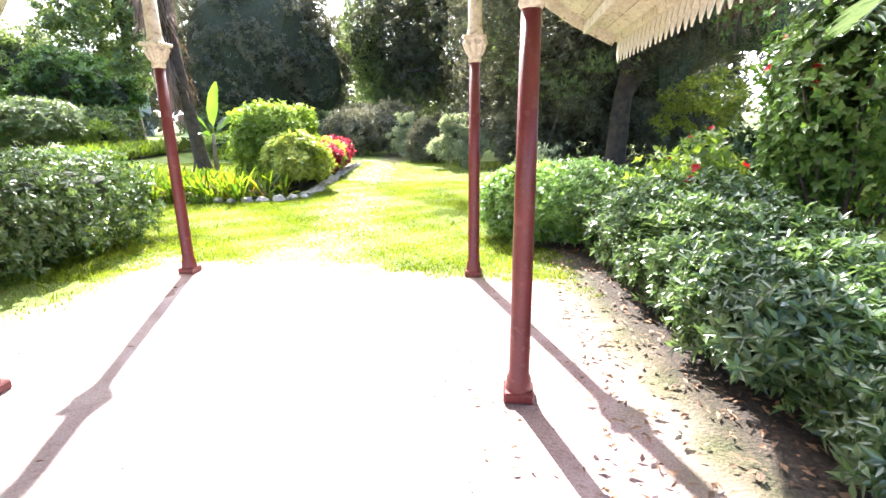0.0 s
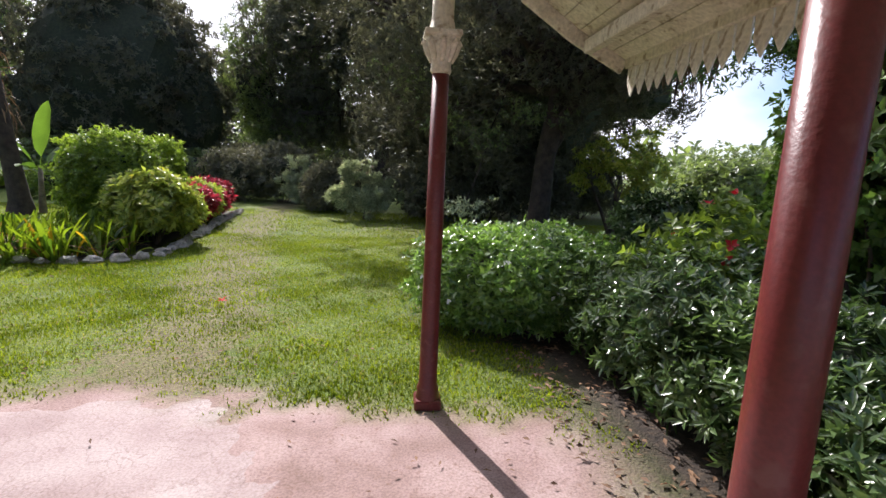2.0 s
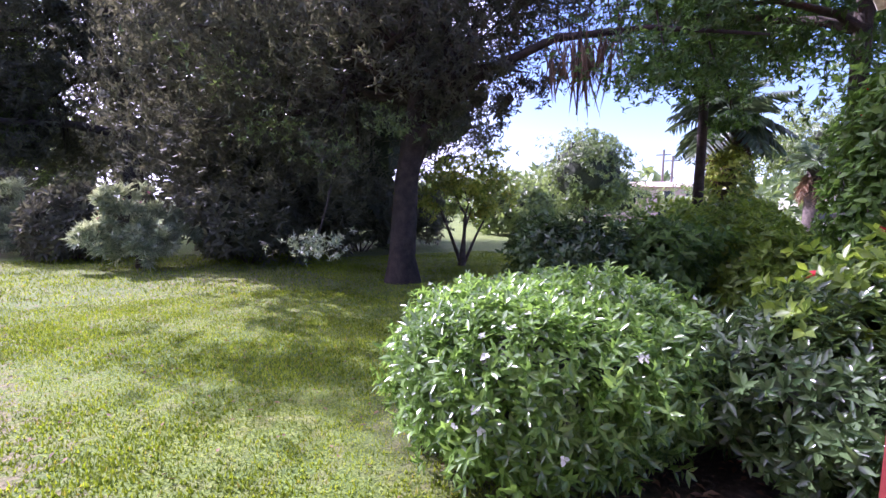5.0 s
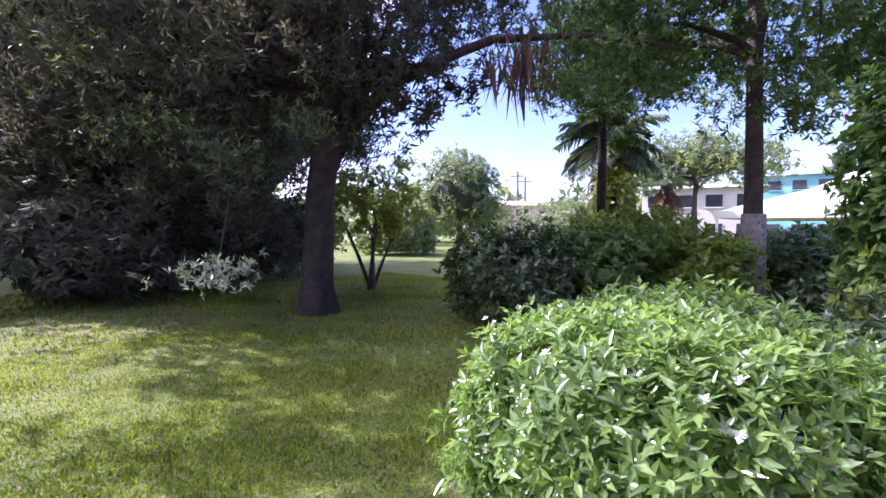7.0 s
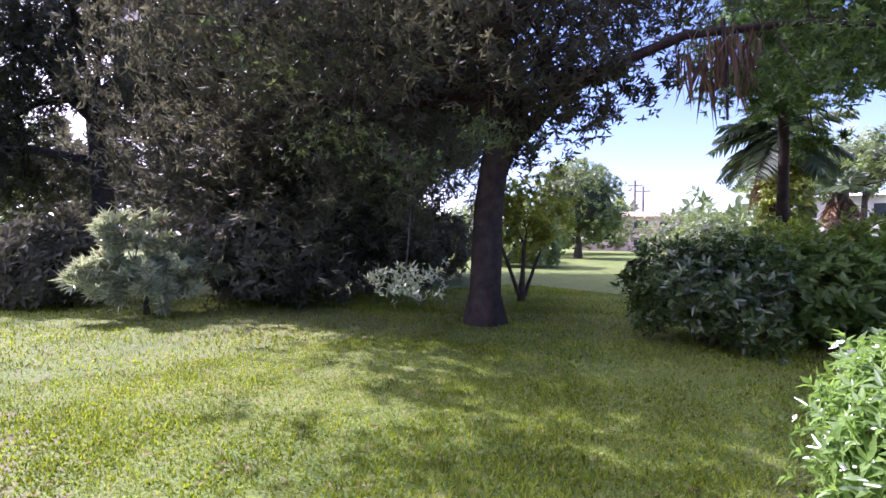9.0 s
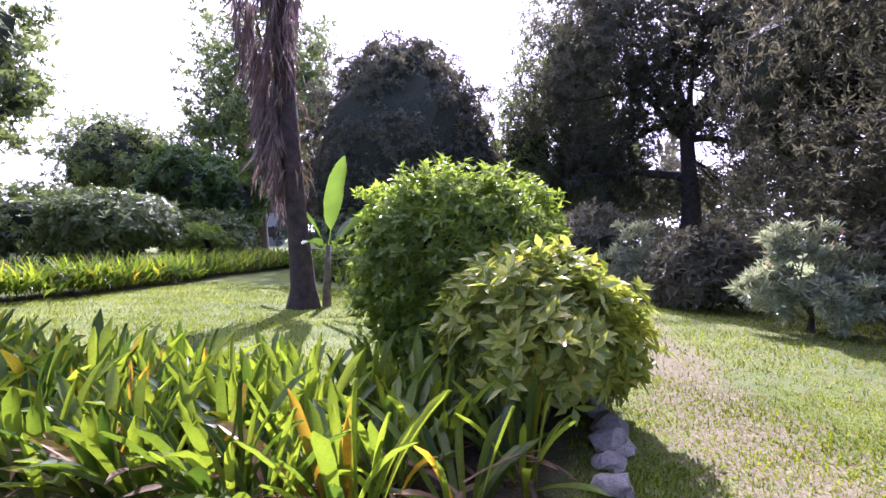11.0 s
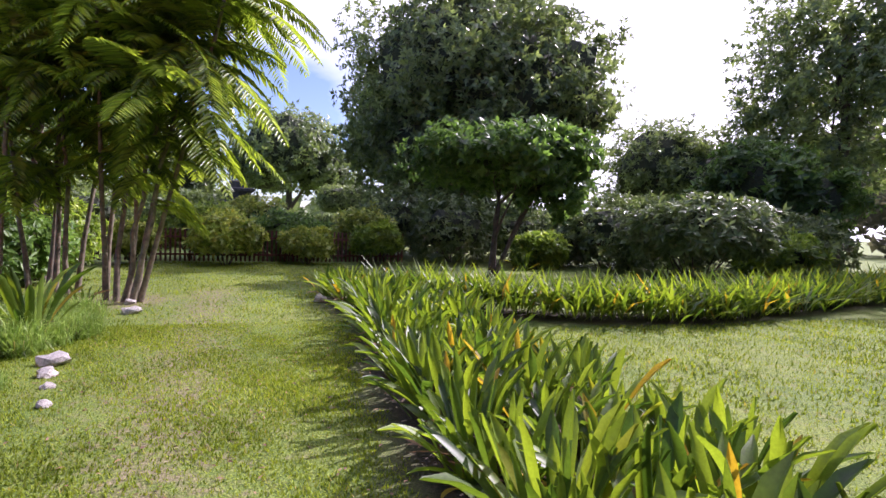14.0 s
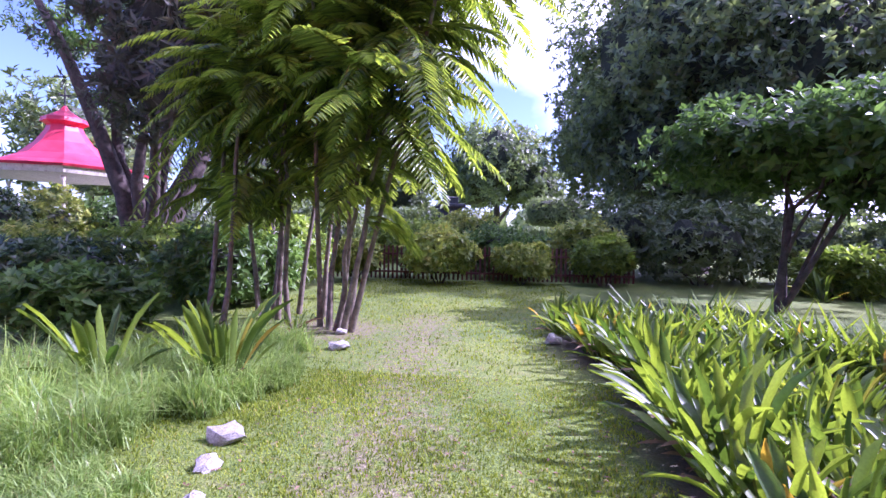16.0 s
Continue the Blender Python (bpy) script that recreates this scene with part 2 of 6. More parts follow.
def joined(pieces):
    vs, fs = [], []
    for v, f in pieces:
        o = len(vs)
        vs += list(v)
        fs += [tuple(i + o for i in q) for q in f]
    return vs, fs


def bend_line(a, b, steps, sag, rng, wob):
    a, b = Vector(a), Vector(b)
    out = []
    for i in range(steps + 1):
        s = i / steps
        p = a.lerp(b, s) + Vector((0, 0, sag * 4 * s * (1 - s)))
        if 0 < i < steps:
            p += Vector((rng.uniform(-wob, wob), rng.uniform(-wob, wob), rng.uniform(-wob, wob) * 0.5))
        out.append(p)
    return out


def unit(a):
    return a / np.maximum(np.linalg.norm(a, axis=1, keepdims=True), 1e-6)


def leaf_arrays(P, D, N, L, W, fold=0.18, droop=0.12, plain=False):
    """Folded pointed leaves: base P, along D, face N, length L, width W."""
    D = unit(D)
    S = unit(np.cross(D, N))
    N = np.cross(S, D)
    L, W = L[:, None], W[:, None]
    base = P
    left = P + D * L * 0.45 - S * W * 0.5 + N * W * fold
    right = P + D * L * 0.45 + S * W * 0.5 + N * W * fold
    mid = P + D * L * 0.5 - N * W * 0.06
    tip = P + D * L - N * L * droop
    if plain:
        V = np.stack([base, right, tip, left], 1).reshape(-1, 3)
        i = np.arange(len(P))[:, None] * 4
        return V, np.concatenate([i + np.array([[0, 1, 2]]), i + np.array([[0, 2, 3]])], 0)
    V = np.stack([base, right, tip, left, mid], 1).reshape(-1, 3)
    i = np.arange(len(P))[:, None] * 5
    F = np.concatenate([i + np.array([[0, 1, 2, 4]]), i + np.array([[0, 4, 2, 3]])], 0)
    return V, F


def whorls(C, A, per, L, W, spread, rng, jitter=0.5, fold=0.18, droop=0.12, plain=False):
    """Sprays of leaves at the points C round the axes A."""
    n = len(C)
    A = unit(A)
    ref = np.tile([[0.31, 0.12, 0.94]], (n, 1)) + rng.normal(0, 0.2, (n, 3))
    U = unit(np.cross(A, ref))
    V_ = np.cross(A, U)
    P, D, N = [], [], []
    for k in range(per):
        a = 2 * np.pi * (k / per) + rng.uniform(-0.5, 0.5, n)
        s = np.radians(spread) * rng.uniform(0.55, 1.25, n)
        side = U * np.cos(a)[:, None] + V_ * np.sin(a)[:, None]
        d = A * np.cos(s)[:, None] + side * np.sin(s)[:, None]
        P.append(C + A * (rng.uniform(-jitter, 0.1, n) * L)[:, None])
        D.append(d)
        N.append(A * np.sin(s)[:, None] - side * np.cos(s)[:, None] + rng.normal(0, 0.15, (n, 3)))
    P, D, N = np.concatenate(P), np.concatenate(D), np.concatenate(N)
    m = len(P)
    return leaf_arrays(P, D, N, L * rng.uniform(0.65, 1.2, m), W * rng.uniform(0.7, 1.2, m), fold, droop, plain)


def lumpy(p, seed, amp, freq):
    out = np.empty(len(p))
    for i, q in enumerate(p):
        v = Vector((q[0] * freq + seed, q[1] * freq, q[2] * freq))
        out[i] = noise.noise(v) + 0.55 * noise.noise(v * 2.7)
    return 1 + amp * out


def shell_points(n, radii, rng, power=2.0, low=-0.5, depth=0.25, lump=0.22, freq=0.9, seed=0.0):
    """Points and outward ways near the skin of a lumpy rounded body."""
    d = unit(rng.normal(0, 1, (int(n * 2.2), 3)))
    d = d[d[:, 2] > low][:n]
    r = np.array(radii, float)
    k = (np.abs(d) ** power).sum(1) ** (-1 / power)
    q = d * k[:, None] * r
    q *= lumpy(q, seed, lump, freq)[:, None]
    q *= (1 - depth * rng.random(len(q)) ** 1.6 + 0.16 * rng.random(len(q)) ** 6)[:, None]
    nrm = unit(np.sign(d) * np.abs(d) ** (power - 1) / r)
    return q, nrm


def core_mesh(radii, seed, power=2.0, lump=0.2, freq=0.9, scale=0.8, low=-0.6):
    bm = bmesh.new()
    bmesh.ops.create_icosphere(bm, subdivisions=2, radius=1)
    for v in bm.verts:
        d = np.array(v.co)
        d[2] = max(d[2], low)
        k = (np.abs(d) ** power).sum() ** (-1 / power) if d[2] > low else 1
        q = d * k * np.array(radii)
        f = scale * (1 + lump * noise.noise(Vector((q[0] * freq + seed, q[1] * freq, q[2] * freq))) + 0.1 * noise.noise(Vector(q) * 5))
        v.co = Vector(q * f)
    return bm


def bush(name, x, y, radii, zc, n, per, L, W, mat, label, category="shrub", group="", spread=62, power=2.4, lump=0.26, freq=1.3,
         seed=1, depth=0.22, upward=0.5, flowers=None, rz=0, core=True, stems=6, low=-0.75):
    """A leafy shrub on stems, its crown's middle at height zc. flowers: (count, size, material, name)."""
    rng = np.random.default_rng(seed)
    plain = name != "gardenia_bush"       # only the nearest leaves get a mid rib
    ob = thing(name, x, y, 0, label, category, group, rz=rz)
    q, nrm = shell_points(n, radii, rng, power, low, depth, lump, freq, seed * 3.7)
    q[:, 2] += zc
    keep = q[:, 2] > 0.06
    q, nrm = q[keep], nrm[keep]
    V, F = whorls(q, nrm + np.array([[0, 0, upward]]) + rng.normal(0, 0.28, q.shape), per, L, W, spread, rng, plain=plain)
    part("foliage", mesh_of("foliage", V, F, mat), ob)
    # dark solid behind the leaves stands in for their inner shade
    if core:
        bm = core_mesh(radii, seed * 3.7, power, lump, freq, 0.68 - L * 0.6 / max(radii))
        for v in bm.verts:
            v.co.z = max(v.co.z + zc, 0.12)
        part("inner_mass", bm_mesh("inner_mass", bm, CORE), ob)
    r2 = random.Random(seed)
    for k in range(stems):
        a = 2 * math.pi * k / stems + r2.uniform(-0.4, 0.4)
        rr = r2.uniform(0.1, 0.45)
        base = (radii[0] * 0.35 * rr * math.cos(a), radii[1] * 0.35 * rr * math.sin(a), -0.02)
        top = (radii[0] * 0.8 * math.cos(a), radii[1] * 0.8 * math.sin(a), zc + 0.1 * radii[2])
        part("stem", mesh_of("stem", *tube(bend_line(base, top, 4, 0.05, r2, 0.05), [0.022, 0.019, 0.015, 0.011, 0.006], 5), BARK, True), ob)
    if flowers:
        count, size, fm, fname = flowers
        fq, fn = shell_points(count, [r * 1.03 for r in radii], rng, power, -0.1, 0.04, lump, freq, seed * 3.7)
        fq[:, 2] += zc
        one = flower_mesh(size, fm, fname)
        for p_, n_ in zip(fq, fn):
            way = Vector(n_) + Vector((0, 0, 0.4))
            part(fname, one, ob, m=Matrix.Translation(p_) @ way.to_track_quat("Z", "Y").to_matrix().to_4x4())
    return ob


FLOWERS = {}


def flower_mesh(size, mat, name):
    key = (size, mat.name)
    if key not in FLOWERS:
        rng = np.random.default_rng(5)
        V, F = whorls(np.zeros((1, 3)), np.array([[0, 0, 1.0]]), 5, size * 0.55, size * 0.4, 62, rng, 0.05, 0.1, 0.05)
        FLOWERS[key] = mesh_of(name, V, F, mat)
    return FLOWERS[key]


def tree(name, x, y, trunk, r0, blobs, n, per, L, W, mat, bark, label, seed=1, spread=65, lump=0.3, freq=0.35, depth=0.35, droop=0.12,
         upward=0.25, low=-0.8, limbs=None, core=0.0, category="tree", group="", power=2.0, flare=1.5, clump=0.12, per_clump=9):
    """trunk: points from the foot up (relative); blobs: (x, y, z, rx, ry, rz) rounded masses of the crown (relative)."""
    rng = np.random.default_rng(seed)
    r2 = random.Random(seed)
    ob = thing(name, x, y, 0, label, category, group)
    k = len(trunk)
    radii = [r0 * (1 - 0.55 * i / (k - 1)) * (flare if i == 0 else 1) for i in range(k)]
    pieces = [tube(trunk, radii, 12, 0.1, r2)]
    part("trunk", mesh_of("trunk", *joined(pieces), bark, True), ob)
    size = sum((b[3] * b[4] * b[5]) ** 0.667 for b in blobs)
    Vs, Fs, o = [], [], 0
    lim = []
    for i, b in enumerate(blobs):
        m = int(n * (b[3] * b[4] * b[5]) ** 0.667 / size)
        q, nrm = shell_points(max(6, m // per_clump), b[3:], rng, power, low, depth, lump, freq, seed * 2.3 + i * 5)
        off = np.clip(rng.normal(0, 1, (len(q) * per_clump, 3)), -1.9, 1.9)
        size_of = clump * sum(b[3:]) / 3 * np.repeat(rng.uniform(0.55, 1.35, len(q)), per_clump)
        q = np.repeat(q, per_clump, 0) + off * size_of[:, None] * np.array([[1, 1, 1.7 if upward < 0 else 0.72]]) + np.array(b[:3])
        nrm = np.repeat(nrm, per_clump, 0) + off * 0.55
        keep = q[:, 2] > 0.15
        V, F = whorls(q[keep], nrm[keep] + np.array([[0, 0, upward]]) + rng.normal(0, 0.3, (int(keep.sum()), 3)), per, L, W, spread, rng, 0.6, 0.15, droop, True)
        Vs.append(V)
        Fs.append(F + o)
        o += len(V)
        start = trunk[min(k - 1, max(1, int(k * 0.6) + i % 2))]
        end = (b[0], b[1], b[2] + 0.2 * b[5])
        limb = tube(bend_line(start, end, 5, 0.25, r2, 0.04 * b[3] + 0.05), [r0 * f for f in (0.45, 0.36, 0.28, 0.2, 0.13, 0.05)], 7)
        part("limb", mesh_of("limb", *limb, bark, True), ob)
        for j in range(3):
            a = r2.uniform(0, 6.28)
            e2 = (b[0] + b[3] * 0.75 * math.cos(a), b[1] + b[4] * 0.75 * math.sin(a), b[2] + b[5] * r2.uniform(-0.3, 0.6))
            lim.append(tube(bend_line(Vector(start).lerp(Vector(end), 0.6), e2, 3, 0.1, r2, 0.1), [r0 * f for f in (0.2, 0.14, 0.09, 0.03)], 5))
        # dark lump in each crown mass, coloured as deep leaf shade
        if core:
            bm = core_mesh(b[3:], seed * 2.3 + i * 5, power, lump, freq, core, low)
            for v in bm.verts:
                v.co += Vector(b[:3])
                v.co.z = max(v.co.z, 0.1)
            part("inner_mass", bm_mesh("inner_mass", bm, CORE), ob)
    for pts, rs in limbs or ():
        part("limb", mesh_of("limb", *tube(pts, rs, 8, 0.08, r2), bark, True), ob)
    tagged(part("branchwork", mesh_of("branchwork", *joined(lim), bark, True), ob), kind="stuff")
    part("crown", mesh_of("crown", np.concatenate(Vs), np.concatenate(Fs), mat), ob)
    return ob


def frond_arrays(base, way, length, droop, leaflets, leaf_l, leaf_w, rng, vee=0.5, hang=0.35):
    """A feather frond: its leaflets, and the line of its rib."""
    base, way = np.array(base, float), np.array(way, float) / np.linalg.norm(way)
    side = np.cross(way, [0, 0, 1.0])
    side /= max(np.linalg.norm(side), 1e-6)
    s = np.linspace(0, 1, 9)
    line = base + way * (s * length)[:, None] + np.array([0, 0, -1.0]) * (droop * length * s ** 2)[:, None]
    k = np.repeat(np.linspace(0.14, 0.99, leaflets), 2)
    sg = np.tile([-1.0, 1.0], leaflets)
    P = base + way * (k * length)[:, None] + np.array([0, 0, -1.0]) * (droop * length * k ** 2)[:, None]
    T = unit(way[None] + np.array([[0, 0, -1.0]]) * (2 * droop * k)[:, None])
    up = np.cross(side, way)
    D = T * 0.55 + side * (sg * 0.9)[:, None] + up * vee * 0.5 + np.array([[0, 0, -hang]]) + rng.normal(0, 0.07, (len(k), 3))
    N = up + side * (-sg * 0.4)[:, None]
    env = np.sin(np.pi * np.clip(0.12 + 0.86 * k, 0, 1)) ** 0.6
    V, F = leaf_arrays(P, D, N, leaf_l * env * rng.uniform(0.85, 1.1, len(k)), leaf_w * rng.uniform(0.8, 1.1, len(k)), 0.1, 0.22, True)
    return V, F, line


def palm_crown(ob, top, count, length, droop, leaflets, leaf_l, leaf_w, mat, seed, low=-0.2, high=1.2):
    rng = np.random.default_rng(seed)
    for i in range(count):
        a = i * 2.4 + rng.uniform(-0.2, 0.2)
        e = rng.uniform(low, high)
        way = (math.cos(a) * math.cos(e), math.sin(a) * math.cos(e), math.sin(e))
        V, F, line = frond_arrays(top, way, length * rng.uniform(0.8, 1.1), droop * rng.uniform(0.7, 1.3), leaflets, leaf_l, leaf_w, rng)
        f = part("frond", mesh_of("frond", V, F, mat), ob)
        part("rib", mesh_of("rib", *tube([tuple(p) for p in line], [0.018 - 0.0017 * j for j in range(9)], 4), mat), f)


def strap_mesh(name, length, width, lean, bend, twist, mat, seg=6):
    """One long upright strap leaf: folded, leaning, bent over at the tip."""
    vs, fs = [], []
    x = z = 0.0
    ang = lean
    for i in range(seg + 1):
        s = i / seg
        w = width * (0.55 + 0.75 * s) * (1 - s ** 7) ** 0.6 if s < 1 else 0.008
        a = twist * s
        vs += [(x, -w * 0.5 * math.cos(a), z + 0.25 * w + w * 0.3 * math.sin(a)), (x + 0.02 * s, 0, z), (x, w * 0.5 * math.cos(a), z + 0.25 * w - w * 0.3 * math.sin(a))]
        ang += bend / seg * (0.3 + 1.4 * s)
        x += math.sin(ang) * length / seg
        z += math.cos(ang) * length / seg
    for i in range(seg):
        o = i * 3
        fs += [(o, o + 1, o + 4, o + 3), (o + 1, o + 2, o + 5, o + 4)]
    return mesh_of(name, vs, fs, mat, True)


def along(points, step):
    """Places and headings every step metres along a line of points."""
    out, left = [], 0.0
    for (x0, y0), (x1, y1) in zip(points, points[1:]):
        d = math.hypot(x1 - x0, y1 - y0)
        while left < d:
            s = left / d
            out.append((x0 + (x1 - x0) * s, y0 + (y1 - y0) * s, math.atan2(y1 - y0, x1 - x0)))
            left += step
        left -= d
    return out


# ---- ground ----
def gap_to(px, py, pts):
    """Distance of the places px, py to a line of points."""
    best = np.full(px.shape, 1e9)
    for (x0, y0), (x1, y1) in zip(pts, pts[1:]):
        dx, dy = x1 - x0, y1 - y0
        s = np.clip(((px - x0) * dx + (py - y0) * dy) / (dx * dx + dy * dy), 0, 1)
        best = np.minimum(best, np.hypot(px - x0 - s * dx, py - y0 - s * dy))
    return best


def fuzz(px, py, freq, seed):
    a = np.sin(px * freq * 1.3 + seed) * np.cos(py * freq * 1.7 - seed) + 0.5 * np.sin((px + py) * freq * 2.9 + 2 * seed) + 0.4 * np.cos((px - 1.4 * py) * freq * 4.3)
    return a / 1.9


TRACK = [(-1.6, 6.0), (-1.9, 8.5), (-2.4, 10.5), (-2.9, 13.0), (-3.5, 16.0), (-3.9, 20.0), (-4.5, 26.0)]
SIDE_TRACK = [(-6.5, 8.7), (-8.0, 8.5), (-12.0, 8.0), (-16.0, 7.4), (-20.0, 7.0)]
STRAP_LINE = [(-5.2, 11.35), (-7.5, 11.1), (-10.0, 10.65), (-13.0, 10.6), (-16.0, 10.75), (-18.3, 10.2)]
# path side of the strap bed, where its shadow is painted on the ground
BED_SHADE_LINE = [(x, y - 0.52) for x, y in STRAP_LINE[1:]]
FAR_LINE = [(-17.8, 10.8), (-15.9, 13.4), (-15.4, 16.0), (-16.1, 19.0), (-17.4, 24.5), (-18.2, 28.0)]
EDGE_LINE = [(-5.8, 10.65), (-4.9, 10.7), (-4.2, 10.85), (-3.8, 11.5), (-3.9, 12.5), (-4.05, 13.5), (-4.3, 15.0), (-4.6, 17.0), (-4.9, 19.9)]
# foot of the hedge, where its shade is coloured into the ground
SHADE_LINE = [(1.95, 7.4), (2.1, 6.9), (2.25, 5.2), (2.55, 3.0), (2.9, 1.0)]
HEDGE_LINE = [(2.75, 6.7), (2.85, 5.0), (3.3, 3.0), (3.7, 1.0)]


def floor_mask(px, py):
    """1 on the trodden earth under the roof, 0 on grass."""
    e = 6.2 + 0.25 * fuzz(px, py, 1.5, 1.0) + 0.16 * fuzz(px, py, 5.5, 2.0) - 0.12 * (px + 1)
    m = np.clip((e - py) / 0.35 + 0.5, 0, 1) * np.clip((px + 3.9 + 0.3 * fuzz(px, py, 1.4, 3)) / 0.5, 0, 1)
    return m * np.clip((gap_to(px, py, SHADE_LINE) - 0.55 - 0.15 * fuzz(px, py, 5, 2)) / 0.5 + np.where(px < 2.2 - 0.1 * (py - 5), 0, -9), 0, 1)


def soil_mask(px, py):
    a = np.clip(1.3 - gap_to(px, py, TRACK) / (0.95 + 0.3 * fuzz(px, py, 1.1, 2)), 0, 1) ** 1.3 * 0.85
    b = np.clip(1.15 - gap_to(px, py, SIDE_TRACK) / (0.85 + 0.3 * fuzz(px, py, 0.9, 5)), 0, 1) * 0.6
    c = np.clip(1.3 - gap_to(px, py, STRAP_LINE) / 0.75, 0, 1)
    d = np.clip(1.3 - gap_to(px, py, FAR_LINE) / 0.6, 0, 1)
    e = np.clip(1.3 - gap_to(px, py, [(-4.9, 11.8), (-5.0, 14.0), (-5.5, 19.0)]) / 0.9, 0, 1)
    f = np.clip(1.3 - gap_to(px, py, HEDGE_LINE) / 1.2, 0, 1)
    g = np.clip(1.3 - np.hypot(px - 1.5, py - 8.35) / 0.95, 0, 1)
    h = np.clip(1.5 - np.hypot((px - 2.5) / 5.5, (py - 18) / 5.5), 0, 1) * 0.45
    k = np.clip(1.3 - np.hypot(px + 18.4, py - 5.6) / 1.1, 0, 1)
    return np.maximum.reduce([a, b, c, d, e, f, g, h, k])


def soil_shade_mask(px, py):
    """1 on the dark soil of beds and under hedges, and where the shade beside them is painted in."""
    return np.maximum.reduce([np.clip(1.6 - gap_to(px, py, BED_SHADE_LINE) / (0.46 + 0.16 * fuzz(px, py, 4, 2)), 0, 1), np.clip(1.5 - gap_to(px, py, STRAP_LINE) / 0.6, 0, 1), np.clip(1.5 - gap_to(px, py, FAR_LINE) / 0.5, 0, 1),
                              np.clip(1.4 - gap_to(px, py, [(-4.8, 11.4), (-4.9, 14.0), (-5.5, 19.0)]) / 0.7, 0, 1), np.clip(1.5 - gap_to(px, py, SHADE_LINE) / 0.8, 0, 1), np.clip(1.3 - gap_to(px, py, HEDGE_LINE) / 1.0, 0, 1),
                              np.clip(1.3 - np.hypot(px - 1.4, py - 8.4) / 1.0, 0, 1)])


def slab_mask(px, py):
    """1 on the smooth old concrete, 0 on the littered earth beside it."""
    edge = -0.48 - (py - 5.08) * 0.53 + 0.14 * fuzz(px, py, 2.6, 6) + 0.05 * fuzz(px, py, 9, 2)
    return np.clip((edge - px) / 0.06 + 0.5, 0, 1) * np.clip((6.15 + 0.12 * fuzz(px, py, 3, 1) - py) / 0.06, 0, 1) * np.clip((px + 2.75 + 0.2 * fuzz(px, py, 2, 4)) / 0.08, 0, 1)


def bed_mask(px, py):
    """1 where planting stands and over the painted shade beside it, so that no turf grows there."""
    return np.maximum.reduce([gap_to(px, py, BED_SHADE_LINE) < 0.5 + 0.22 * fuzz(px, py, 5, 3), gap_to(px, py, STRAP_LINE) < 0.7, gap_to(px, py, FAR_LINE) < 0.5, gap_to(px, py, [(-4.9, 11.6), (-5.2, 14.0), (-5.6, 19.0)]) < 0.8,
                              gap_to(px, py, HEDGE_LINE) < 0.95, gap_to(px, py, SHADE_LINE) < 0.6 + 0.2 * fuzz(px, py, 4, 1), np.hypot(px - 1.5, py - 8.35) < 0.85, gap_to(px, py, [(-6.6, 5.2), (-6.8, 6.5)]) < 1.2])


def spread_lines(lo, hi, step, far):
    a = list(np.arange(lo, hi + step, step))
    d = step
    while a[-1] < far:
        d *= 1.35
        a.append(a[-1] + d)
    d = step
    while a[0] > -far:
        d *= 1.35
        a.insert(0, a[0] - d)
    return np.array(a)


gx, gy = spread_lines(-30, 12, 0.16, 1800), spread_lines(-3, 30, 0.16, 1800)
GX, GY = np.meshgrid(gx, gy, indexing="ij")
near = np.clip(1 - (np.hypot(GX + 9, GY - 13) - 30) / 30, 0, 1)
GZ = (0.012 * fuzz(GX, GY, 0.9, 4) + 0.008 * fuzz(GX, GY, 3.1, 7)) * near * (1 - floor_mask(GX, GY) * 0.7) - 0.012
nx, ny = len(gx), len(gy)
ii = np.arange(nx * ny).reshape(nx, ny)
quads = np.stack([ii[:-1, :-1], ii[1:, :-1], ii[1:, 1:], ii[:-1, 1:]], -1).reshape(-1, 4)


